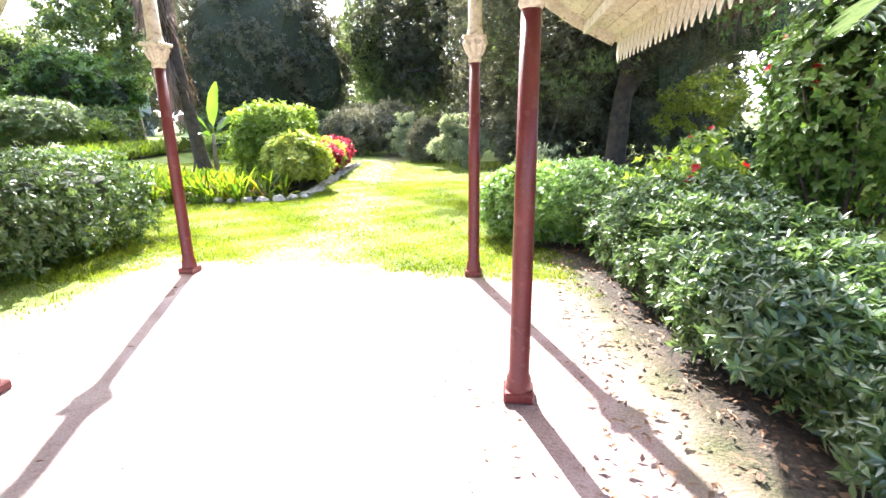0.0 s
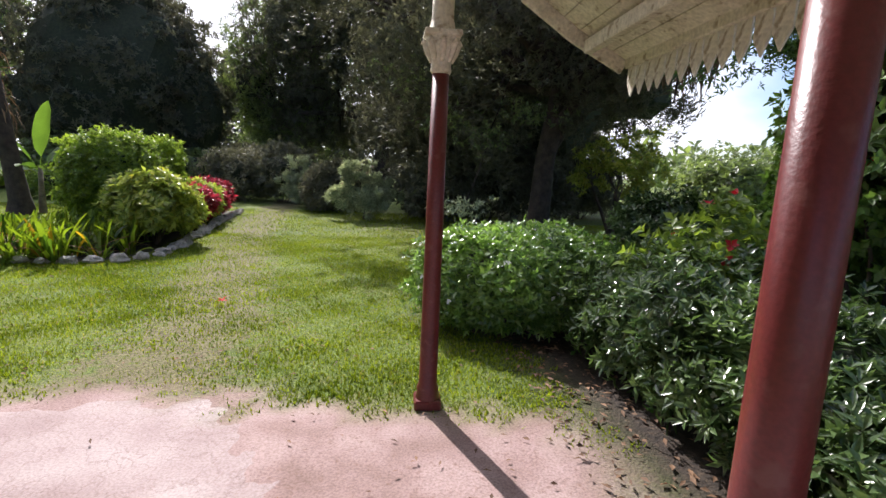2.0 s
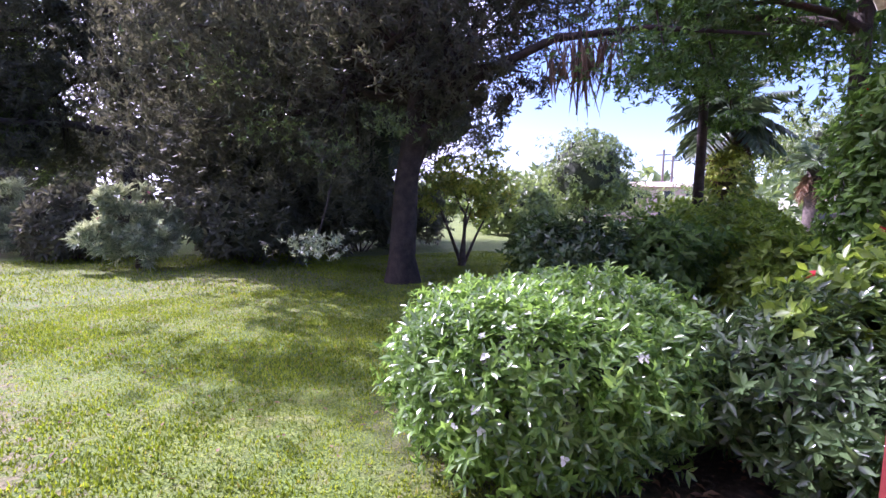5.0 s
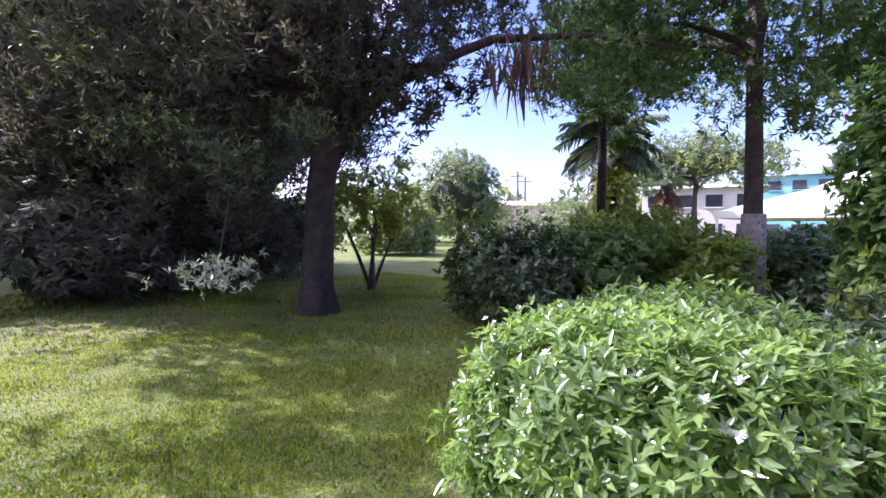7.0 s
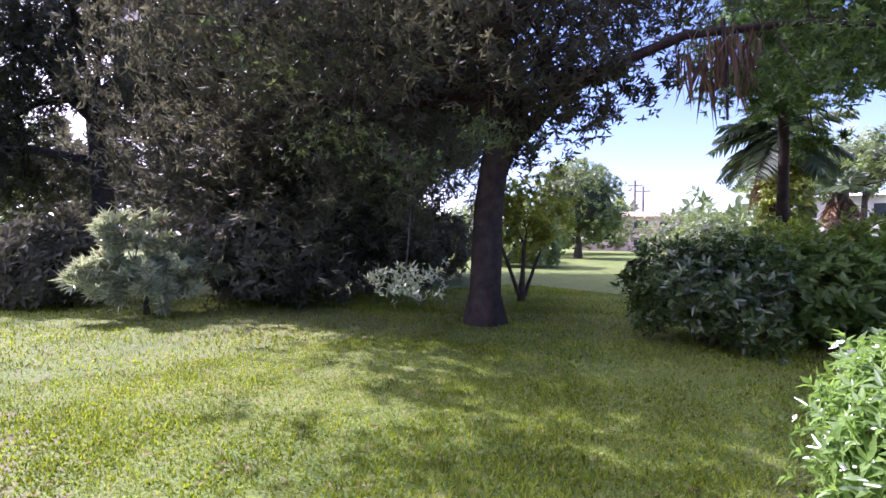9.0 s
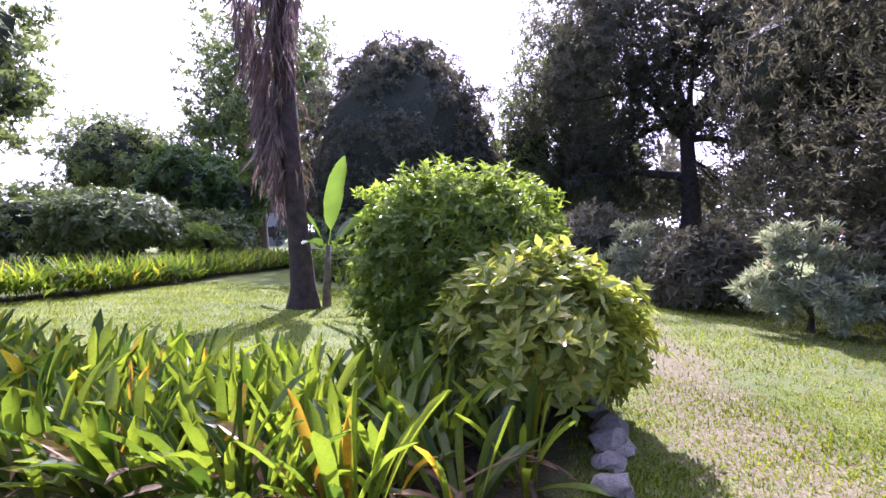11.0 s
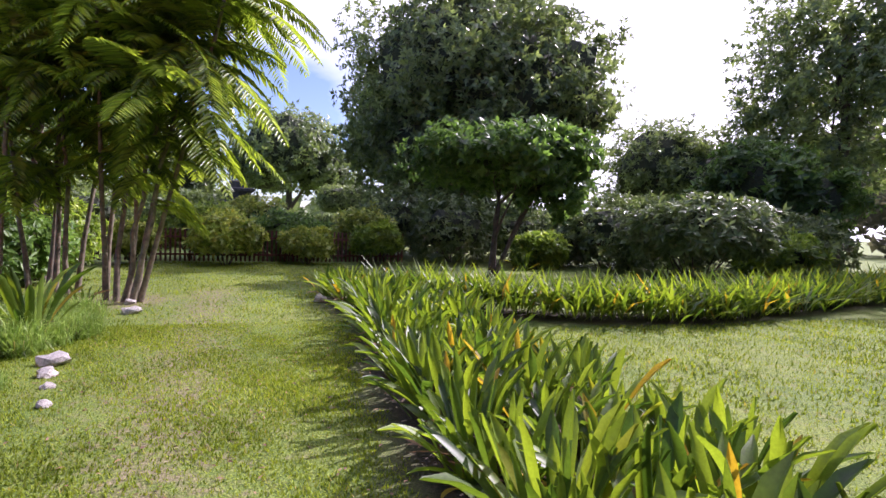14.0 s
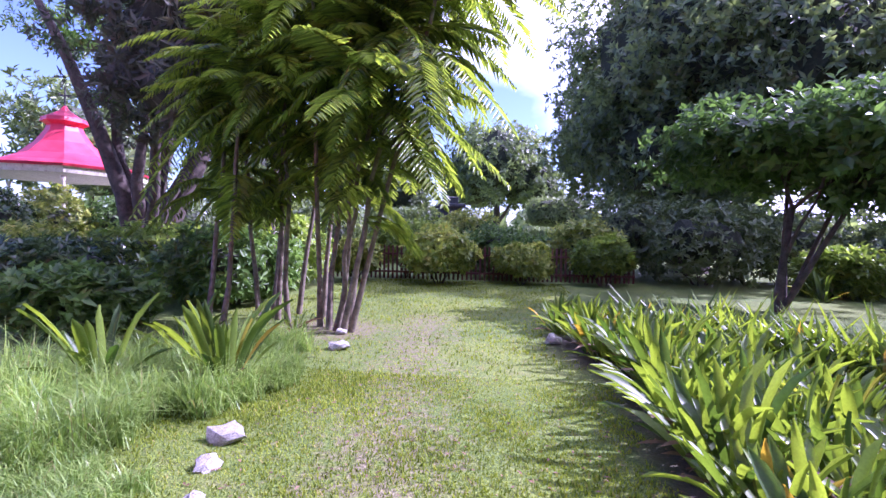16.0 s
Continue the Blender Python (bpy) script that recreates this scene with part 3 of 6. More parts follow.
def ground_mat():
    m, n, l, p = nodes_of("lawn_and_earth")
    pos = n.new("ShaderNodeNewGeometry").outputs["Position"]
    soil, bare = n.new("ShaderNodeAttribute"), n.new("ShaderNodeAttribute")
    soil.attribute_name, bare.attribute_name = "soil", "bare"
    fine = noise_tex(n, l, 55, 6, pos)
    mid = noise_tex(n, l, 5, 6, pos)
    big = noise_tex(n, l, 0.5, 4, pos)
    turf = ramp(n, l, fine, [(0.3, (0.04, 0.07, 0.009)), (0.5, (0.11, 0.165, 0.018)), (0.68, (0.22, 0.275, 0.045))])
    turf = mix_colour(n, l, 1.0, turf, ramp(n, l, big, [(0.35, (0.75, 0.85, 0.8)), (0.65, (1.15, 1.08, 1.0))]), "MULTIPLY")
    turf = mix_colour(n, l, ramp(n, l, mid, [(0.5, (0, 0, 0)), (0.75, (0.5, 0.5, 0.5))]), turf, (0.2, 0.175, 0.075))
    earth = ramp(n, l, noise_tex(n, l, 38, 6, pos), [(0.3, (0.085, 0.075, 0.03)), (0.5, (0.165, 0.148, 0.068)), (0.7, (0.25, 0.226, 0.11))])
    add = n.new("ShaderNodeMath")
    add.operation = "ADD"
    l.new(soil.outputs["Fac"], add.inputs[0])
    half = n.new("ShaderNodeMath")
    half.operation = "MULTIPLY_ADD"
    half.inputs[1].default_value, half.inputs[2].default_value = 2.2, -1.1
    l.new(noise_tex(n, l, 9, 6, pos), half.inputs[0])
    l.new(half.outputs[0], add.inputs[1])
    col = mix_colour(n, l, ramp(n, l, add.outputs[0], [(0.3, (0, 0, 0)), (0.75, (1, 1, 1))]), turf, earth)
    pink = ramp(n, l, noise_tex(n, l, 2.2, 7, pos), [(0.3, (0.25, 0.165, 0.145)), (0.48, (0.34, 0.235, 0.22)), (0.62, (0.41, 0.3, 0.285))])
    pink = mix_colour(n, l, ramp(n, l, noise_tex(n, l, 26, 6, pos), [(0.58, (0, 0, 0)), (0.74, (0.8, 0.8, 0.8))]), pink, (0.24, 0.15, 0.12))
    slab_at, soil_shade_at = n.new("ShaderNodeAttribute"), n.new("ShaderNodeAttribute")
    slab_at.attribute_name, soil_shade_at.attribute_name = "slab", "soil_shade"
    smooth_pink = ramp(n, l, noise_tex(n, l, 1.6, 8, pos), [(0.3, (0.34, 0.255, 0.25)), (0.5, (0.43, 0.345, 0.34)), (0.68, (0.5, 0.425, 0.42))])
    crack = n.new("ShaderNodeTexVoronoi")
    crack.feature = "DISTANCE_TO_EDGE"
    crack.inputs["Scale"].default_value = 1.1
    warp = n.new("ShaderNodeVectorMath")
    warp.operation = "ADD"
    l.new(pos, warp.inputs[0])
    l.new(noise_tex(n, l, 3, 5, pos), warp.inputs[1])
    l.new(warp.outputs[0], crack.inputs["Vector"])
    smooth_pink = mix_colour(n, l, ramp(n, l, crack.outputs["Distance"], [(0.0, (0.4, 0.4, 0.4)), (0.01, (0, 0, 0))]), smooth_pink, (0.28, 0.19, 0.17))
    flake = ramp(n, l, noise_tex(n, l, 4.5, 9, pos), [(0.488, (0, 0, 0)), (0.5, (0.55, 0.55, 0.55)), (0.512, (0, 0, 0))])
    smooth_pink = mix_colour(n, l, flake, smooth_pink, (0.26, 0.185, 0.17))
    grit = ramp(n, l, noise_tex(n, l, 70, 5, pos), [(0.3, (0.72, 0.7, 0.68)), (0.6, (1.1, 1.1, 1.1))])
    smooth_pink = mix_colour(n, l, 0.7, smooth_pink, grit, "MULTIPLY")
    pink = mix_colour(n, l, 1.0, pink, grit, "MULTIPLY")
    ragged = n.new("ShaderNodeMath")
    ragged.operation = "MULTIPLY_ADD"
    ragged.inputs[1].default_value = 1.1
    l.new(noise_tex(n, l, 5, 8, pos), ragged.inputs[0])
    l.new(slab_at.outputs["Fac"], ragged.inputs[2])
    pink = mix_colour(n, l, ramp(n, l, ragged.outputs[0], [(0.97, (0, 0, 0)), (1.0, (1, 1, 1))]), pink, smooth_pink)
    # near-black for bed soil and for the shade painted beside beds and hedges
    soil_shade = ramp(n, l, noise_tex(n, l, 30, 5, pos), [(0.3, (0.02, 0.015, 0.011)), (0.6, (0.05, 0.036, 0.026)), (0.75, (0.12, 0.085, 0.055))])
    col = mix_colour(n, l, soil_shade_at.outputs["Fac"], col, soil_shade)
    col = mix_colour(n, l, bare.outputs["Fac"], col, pink)
    l.new(col, p.inputs["Base Color"])
    p.inputs["Roughness"].default_value = 0.92
    bmp = n.new("ShaderNodeBump")
    bmp.inputs["Distance"].default_value = 0.03
    flat = n.new("ShaderNodeMapRange")
    flat.inputs["To Min"].default_value, flat.inputs["To Max"].default_value = 0.7, 0.3
    l.new(bare.outputs["Fac"], flat.inputs["Value"])
    l.new(flat.outputs[0], bmp.inputs["Strength"])
    l.new(fine, bmp.inputs["Height"])
    l.new(bmp.outputs[0], p.inputs["Normal"])
    return m


gme = mesh_of("ground", np.stack([GX, GY, GZ], -1).reshape(-1, 3), quads, ground_mat(), True)
for key, values in (("soil", soil_mask(GX, GY)), ("bare", floor_mask(GX, GY)), ("slab", slab_mask(GX, GY)), ("soil_shade", soil_shade_mask(GX, GY))):
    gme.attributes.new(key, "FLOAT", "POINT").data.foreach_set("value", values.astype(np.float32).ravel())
tagged(new("ground", gme), "sunlit mown lawn with worn tracks and pinkish trodden earth", "ground", kind="structure")


def blades(count, box, tall, wide, seed, thin=1.0):
    """Turf: short bent blades over a stretch of lawn."""
    rng = np.random.default_rng(seed)
    x, y = rng.uniform(box[0], box[1], count), rng.uniform(box[2], box[3], count)
    keep = (rng.random(count) > floor_mask(x, y) * 1.05) & (rng.random(count) > soil_mask(x, y) * 0.6) & ~bed_mask(x, y)
    x, y = x[keep], y[keep]
    n = len(x)
    a, lean = rng.uniform(0, 6.283, n), rng.uniform(0.4, 1.45, n)
    h = tall * rng.uniform(0.5, 1.2, n)
    w = wide * rng.uniform(0.7, 1.2, n)
    c, s = np.cos(a), np.sin(a)
    base = np.stack([x, y, np.full(n, -0.02)], 1)
    side = np.stack([-s, c, np.zeros(n)], 1) * (w / 2)[:, None]
    way = np.stack([c * np.sin(lean), s * np.sin(lean), np.cos(lean)], 1)
    tip = base + way * h[:, None] + np.array([[0, 0, 0.012]])
    V = np.stack([base - side, base + side, tip], 1).reshape(-1, 3)
    return V, np.arange(3 * n).reshape(-1, 3)


for count, box, tall, wide, seed in ((225000, (-5.5, 2.5, 5.4, 14.5), 0.037, 0.0155, 1), (190000, (-16, -5.5, 5.5, 10.4), 0.037, 0.0155, 2),
                                     (60000, (-15, -5.5, 11.4, 20), 0.06, 0.018, 3), (40000, (-6, 4, 14.5, 21), 0.06, 0.02, 4), (30000, (-8, -2.5, 4, 11), 0.05, 0.014, 6),
                                     (30000, (-28, -16, 3, 10.4), 0.06, 0.022, 5), (90000, (2.5, 9.5, 8.5, 19), 0.05, 0.017, 7)):
    V, F = blades(count, box, tall, wide, seed)
    tagged(new("lawn_grass", mesh_of("lawn_grass", V, F, GRASS)), "short green lawn grass blades in the sun", "grass", kind="stuff")

# dead leaves and bits strewn on the earth under the roof and along the hedges
rng = np.random.default_rng(11)


def strewn(count, xs, ys, L, W, mat, name, label, category, test=None):
    x, y = rng.uniform(*xs, count), rng.uniform(*ys, count)
    if test is not None:
        keep = rng.random(count) < test(x, y)
        x, y = x[keep], y[keep]
    n = len(x)
    a = rng.uniform(0, 6.283, n)
    P = np.stack([x, y, rng.uniform(0.003, 0.02, n)], 1)
    D = np.stack([np.cos(a), np.sin(a), rng.uniform(-0.1, 0.25, n)], 1)
    V, F = leaf_arrays(P, D, np.tile([[0, 0, 1.0]], (n, 1)) + rng.normal(0, 0.3, (n, 3)), L * rng.uniform(0.5, 1.3, n), W * rng.uniform(0.6, 1.2, n), 0.2, 0.05)
    tagged(new(name, mesh_of(name, V, F, mat)), label, category, kind="stuff")


strewn(1700, (-3.8, 3.0), (0.5, 6.6), 0.05, 0.02, LITTER, "leaf_litter", "dry brown leaves strewn on pink earth", "leaf litter",
       lambda x, y: floor_mask(x, y) * (1 - 0.93 * slab_mask(x, y)) * np.clip(0.5 + 0.25 * (x - 0.5), 0.2, 1))
strewn(1500, (1.2, 3.2), (1.0, 8.6), 0.07, 0.03, LITTER, "leaf_litter", "dead leaves lying along the hedge foot", "leaf litter")
strewn(700, (-5, 1), (6.5, 16), 0.05, 0.022, LITTER, "leaf_litter", "scattered dry leaves on the lawn", "leaf litter")
strewn(900, (-16, -4), (6.5, 10), 0.05, 0.02, LITTER, "leaf_litter", "scattered dry leaves on the grass path", "leaf litter")
fallen = thing("fallen_flower", -1.83, 8.6, 0.03, "fallen red hibiscus flower lying on the grass", "flower")
part("petals", flower_mesh(0.14, PETAL_R, "red_flower"), fallen)

# ---- the porch over the start ----
porch = thing("pavilion", -1.3, 4.8, 0, "open garden pavilion with worn red iron posts and cream fretwork eaves", "pavilion")
PX, PY = -1.3, 4.8
shaft = mesh_of("post", *turned([(0.085, 0), (0.085, 0.06), (0.078, 0.09), (0.078, 0.13), (0.064, 0.16), (0.06, 1.2), (0.054, 2.28)], 20), RED_PAINT, True)
foot_bm = bmesh.new()
add_box(foot_bm, (0, 0, 0.02), (0.19, 0.19, 0.07), 0, 0.012)
foot = bm_mesh("post_foot", foot_bm, RED_PAINT)
capital = mesh_of("capital", *turned([(0.058, 2.26), (0.07, 2.28), (0.064, 2.31), (0.075, 2.38), (0.105, 2.44), (0.09, 2.455), (0.115, 2.475), (0.115, 2.505), (0.085, 2.52), (0.07, 2.6), (0.066, 3.05)], 20), CREAM, True)
cap_bm = bmesh.new()
add_box(cap_bm, (0, 0, 2.495), (0.235, 0.235, 0.035), 0, 0.008)
abacus = bm_mesh("abacus", cap_bm, CREAM)
lobe = mesh_of("acanthus_leaf", *tube([(0.062, 0, 0), (0.082, 0, 0.05), (0.1, 0, 0.1), (0.122, 0, 0.125), (0.13, 0, 0.105)], [0.014, 0.022, 0.024, 0.018, 0.006], 6), CREAM, True)
for x, y in ((0.4, 6.1), (-2.95, 5.92), (0.83, 3.63), (-2.65, 3.3)):
    ob = part("post", shaft, porch, m=pose(x - PX, y - PY, 0))
    part("post_foot", foot, ob)
    cap = part("capital", capital, ob, "flaking cream-painted capital")
    part("abacus", abacus, cap)
    for k in range(8):
        part("acanthus_leaf", lobe, cap, m=pose(0, 0, 2.33, 0, 0, 45 * k))
# west eave and unseen upper slope are set to let sun reach the floor
EX, WX, FY, BY, EZ = 1.89, -6.4, 6.63, -4.0, 2.55      # eave east and west, gable front and back, eave height
RIDGE = (EX + WX) / 2
PROFILE = [(0.0, 0.0), (0.4, 0.2), (0.8, 0.46), (1.3, 1.05), (2.06, 2.3), (2.6, 3.3), (4.145, 5.7)]     # inwards from the eave, upwards


def slab(corners, thick):
    a = [Vector(c) for c in corners]
    nrm = (a[1] - a[0]).cross(a[2] - a[0]).normalized() * thick
    vs = [tuple(v) for v in a] + [tuple(v + nrm) for v in a]
    k = len(a)
    fs = [tuple(range(k))[::-1], tuple(range(k, 2 * k))] + [(i, (i + 1) % k, (i + 1) % k + k, i + k) for i in range(k)]
    return vs, fs


def at_porch(c):
    return (c[0] - PX, c[1] - PY, c[2])


for side_x in (EX, WX):
    sg = 1 if side_x == EX else -1
    for (u0, v0), (u1, v1) in zip(PROFILE, PROFILE[1:]):
        n_boards = max(2, round(math.hypot(u1 - u0, v1 - v0) / 0.16))
        for k in range(n_boards):
            s0, s1 = k / n_boards, (k + 1) / n_boards - 0.012
            xa, za = side_x - sg * (u0 + (u1 - u0) * s0), EZ + v0 + (v1 - v0) * s0
            xb, zb = side_x - sg * (u0 + (u1 - u0) * s1), EZ + v0 + (v1 - v0) * s1
            cs = [(xa, BY, za), (xa, FY, za), (xb, FY, zb), (xb, BY, zb)][::sg]
            part("soffit_board", mesh_of("soffit_board", *slab([at_porch(c) for c in cs], 0.025), CREAM), porch)
        cs = [(side_x - sg * u0, BY, EZ + v0 + 0.04), (side_x - sg * u0, FY, EZ + v0 + 0.04), (side_x - sg * u1, FY, EZ + v1 + 0.04), (side_x - sg * u1, BY, EZ + v1 + 0.04)][::sg]
        part("roof_sheet", mesh_of("roof_sheet", *slab([at_porch(c) for c in cs], 0.03), ROOF_RED), porch, "red-painted metal roof sheet")
        d = Vector((-sg * (u1 - u0), 0, v1 - v0))
        bm = bmesh.new()
        mid = at_porch((side_x - sg * (u0 + u1) / 2, FY + 0.03, EZ + (v0 + v1) / 2))
        add_box(bm, (0, 0, 0), (d.length + 0.02, 0.035, 0.2), 0, 0.006, Matrix.Translation(mid) @ Matrix.Rotation(-math.atan2(d.z, d.x), 4, "Y"))
        part("barge_board", bm_mesh("barge_board", bm, CREAM), porch)
    bm = bmesh.new()
    add_box(bm, at_porch((side_x, (FY + BY) / 2, EZ + 0.02)), (0.035, FY - BY, 0.16), 0, 0.006)
    fascia = part("fascia", bm_mesh("fascia", bm, CREAM), porch)
    bm = bmesh.new()
    add_box(bm, at_porch((side_x - 0.32 * sg, (FY + BY) / 2, EZ + 0.08)), (0.07, FY - BY, 0.1), 0, 0.006)
    part("eave_beam", bm_mesh("eave_beam", bm, CREAM), porch)
    # pointed fretwork teeth
    w, h, t = 0.118, 0.22, 0.012
    prof = [(-w / 2, 0), (w / 2, 0), (w / 2, -h * 0.58), (w * 0.3, -h * 0.74), (0, -h), (-w * 0.3, -h * 0.74), (-w / 2, -h * 0.58)]
    tooth = mesh_of("tooth", *slab([(0, a, b) for a, b in prof], t), CREAM)
    rr = random.Random(4)
    k = 0
    y = FY - 0.07
    while y > BY + 0.1 and k < 80:
        part("tooth", tooth, fascia, m=pose(side_x - PX + 0.02 * sg, y - PY, EZ - 0.055, rr.uniform(-4, 4), 0, rr.uniform(-2, 2)))
        y -= 0.134
        k += 1
for a, b in (((0.83, 3.63), (0.4, 6.1)), ((-2.65, 3.3), (-2.95, 5.92))):
    bm = bmesh.new()
    d = math.hypot(b[0] - a[0], b[1] - a[1])
    add_box(bm, ((a[0] + b[0]) / 2 - PX, (a[1] + b[1]) / 2 - PY, 3.12), (d + 0.12, 0.1, 0.16), math.atan2(b[1] - a[1], b[0] - a[0]), 0.008)
    part("tie_beam", bm_mesh("tie_beam", bm, CREAM), porch)

# ---- shrubs round the porch ----
bush("gardenia_bush", 1.6, 8.22, (1.13, 0.93, 0.54), 0.5, 6400, 6, 0.083, 0.028, GARDENIA, "rounded gardenia bush with glossy leaves and white blooms", "bush", seed=3,
     power=2.7, lump=0.14, freq=1.3, flowers=(72, 0.062, PETAL_W, "flower"))
for i, (x, y, a) in enumerate(along(HEDGE_LINE, 1.15)):
    bush("hedge_shrub", x + 0.05, y, (1.0, 0.98, 0.55 - 0.075 * i), 0.49 - 0.075 * i, 2900, 6, 0.1, 0.036, HEDGE, "leafy green hedge shrub with pale glossy leaves", "hedge", "hedge by the pavilion",
         seed=20 + i, power=2.4, lump=0.32, freq=1.5, flowers=(5, 0.06, PETAL_W, "flower") if i < 3 else None)
for i, (x, y) in enumerate(((-5.55, 5.3), (-5.5, 6.7), (-7.3, 5.0), (-7.4, 6.5))):
    bush("clipped_hedge", x, y, (1.1, 1.15, 0.68), 0.66, 1900, 6, 0.092, 0.038, HEDGE, "dense clipped hedge lit on its flat top", "hedge", "hedge across the lawn",
         seed=40 + i, power=3.4, lump=0.1, freq=1.2)
for i, (x, y, r, zc) in enumerate(((4.2, 7.0, 0.45, 1.55), (4.4, 6.5, 1.05, 2.0), (5.3, 3.9, 1.2, 1.5), (5.7, 5.7, 1.3, 2.1), (6.0, 1.8, 1.5, 1.7))):
    bush("hibiscus", x, y, (r, r, zc * (0.95 if i != 1 else 0.62)), zc, 2800 if i != 1 else 1500, 5, 0.095, 0.055, HIBISCUS, "tall leafy hibiscus bush with red flowers", "shrub", "hibiscus row", seed=60 + i,
         power=2.0, lump=0.4, freq=0.9, depth=0.5, flowers=(9, 0.15, PETAL_R, "flower"), stems=9, core=i > 2, low=-0.9)
bush("low_hibiscus", 3.0, 6.85, (0.55, 0.5, 0.62), 0.8, 620, 5, 0.1, 0.055, BRIGHT, "low hibiscus with bright young shoots and red flowers", "shrub", seed=69, power=2.0, lump=0.6, freq=1.6,
     depth=0.6, flowers=(6, 0.14, PETAL_R, "flower"), stems=8, core=False, low=-0.9)
palm = thing("palm", 4.9, 5.9, 0, "small feather palm with drooping pale green fronds", "palm")
part("trunk", mesh_of("trunk", *tube([(0, 0, 0), (0.03, 0, 1.3), (0, 0.05, 2.8)], [0.14, 0.1, 0.08], 10), PALE_BARK, True), palm)
palm_crown(palm, (0, 0.05, 2.8), 15, 1.9, 0.45, 34, 0.6, 0.045, FAN_PALM, 5)

# ---- planting beds ----
straps = [strap_mesh("leaf", l, w * 1.08, a, b, t, STRAP) for l, w, a, b, t in ((0.7, 0.07, 0.1, 0.4, 0.3), (0.8, 0.075, 0.22, 0.5, -0.4), (0.6, 0.065, 0.45, 0.6, 0.5), (0.82, 0.075, 0.35, 0.8, 0.2),
                                                                         (0.55, 0.06, 0.8, 0.6, -0.3), (0.75, 0.065, 0.05, 0.2, 0.6))]


def strap_clump(x, y, count, size, seed, group, label="clump of broad green strap leaves, some yellowing"):
    r = random.Random(seed)
    ob = thing("strap_leaf_plant", x, y, 0, label, "plant", group)
    for k in range(count):
        a = 360 * k / count * 1.618 + r.uniform(-25, 25)
        d = r.uniform(0.02, 0.16)
        m = pose(d * math.cos(radians(a)), d * math.sin(radians(a)), -0.02, 9, -5, 0) @ pose(0, 0, 0, r.uniform(-8, 8), r.uniform(-6, 16), a) @ Matrix.Scale(size * r.uniform(0.75, 1.15), 4)
        part("leaf", straps[r.randrange(len(straps))], ob, m=m)
    for k in range(5):
        part("dead_leaf", DEAD[k % 2], ob, m=pose(0, 0, 0.04 * k, 0, r.uniform(-25, 10), r.uniform(0, 360)))
    return ob


DEAD = [strap_mesh('dead_leaf', l, w, a_, b_, t_, DRY) for l, w, a_, b_, t_ in ((0.5, 0.04, 1.25, 0.5, 0.8), (0.42, 0.035, 1.35, 0.3, -0.9))]


def strap_rows(line, spread, step, count, size, seed, group, x_limit=None):
    r = random.Random(seed)
    for x, y, a in along(line, step):
        for off in spread:
            o = off + r.uniform(-0.1, 0.1)
            strap_clump(x - math.sin(a) * o + r.uniform(-0.1, 0.1), y + math.cos(a) * o, count, size * (1.0 + 0.14 * off if a > 1 or a < -1 else 1.0) * r.uniform(0.85, 1.12), r.randrange(9999), group)


strap_rows(STRAP_LINE[:3], (-0.45, 0.0, 0.5), 0.36, 28, 0.9, 71, "strap-leaf border")
strap_rows(STRAP_LINE[2:], (-0.55, 0.0, 0.55), 0.36, 28, 0.9, 72, "strap-leaf border")


for x, y in ((-4.62, 11.2), (-4.4, 11.65), (-4.95, 11.75), (-4.7, 12.05), (-5.2, 12.1), (-5.6, 12.3), (-6.1, 12.0), (-6.6, 12.2), (-19.0, 9.85), (-19.35, 9.5), (-18.9, 9.45)):
    strap_clump(x, y, 17, 0.86, int(-x * 1000), "strap-leaf border")


def strap_stuff(line, half, count, size, seed, label):
    """A farther border of strap leaves, joined."""
    g = np.random.default_rng(seed)
    seg = along(line, 0.02)
    pick = g.integers(0, len(seg), count)
    base = np.array([(seg[i][0], seg[i][1]) for i in pick]) + g.uniform(-half, half, (count, 2))
    n = count
    a, e = g.uniform(0, 6.283, n), g.uniform(0.6, 1.45, n)
    D = np.stack([np.cos(a) * np.cos(e), np.sin(a) * np.cos(e), np.sin(e)], 1)
    N = np.stack([-np.cos(a) * np.sin(e), -np.sin(a) * np.sin(e), np.cos(e)], 1)
    P = np.concatenate([base, np.full((n, 1), 0.02) + g.uniform(0, 0.12, (n, 1))], 1)
    V, F = leaf_arrays(P, D, N, size * g.uniform(0.6, 1.15, n), 0.075 * size * g.uniform(0.8, 1.2, n), 0.2, 0.25)
    tagged(new("strap_leaf_border", mesh_of("strap_leaf_border", V, F, STRAP)), label, "plant", kind="stuff")


strap_stuff(FAR_LINE, 0.65, 5200, 0.85, 73, "far border of yellow-green strap leaves round the lawn")
strap_stuff([(-10.5, 20.5), (-6.5, 21.5)], 0.6, 1200, 0.7, 74, "low green strap leaves behind the tree")
for x, y, s, c in ((-15.0, 5.75, 1.25, 30), (-14.7, 4.6, 1.2, 26), (-16.0, 4.6, 1.0, 20), (-17.6, 5.3, 0.6, 14), (-13.6, 3.9, 1.1, 24)):
    strap_clump(x, y, c, s, int(-x * 100), "strap plants by the stones")


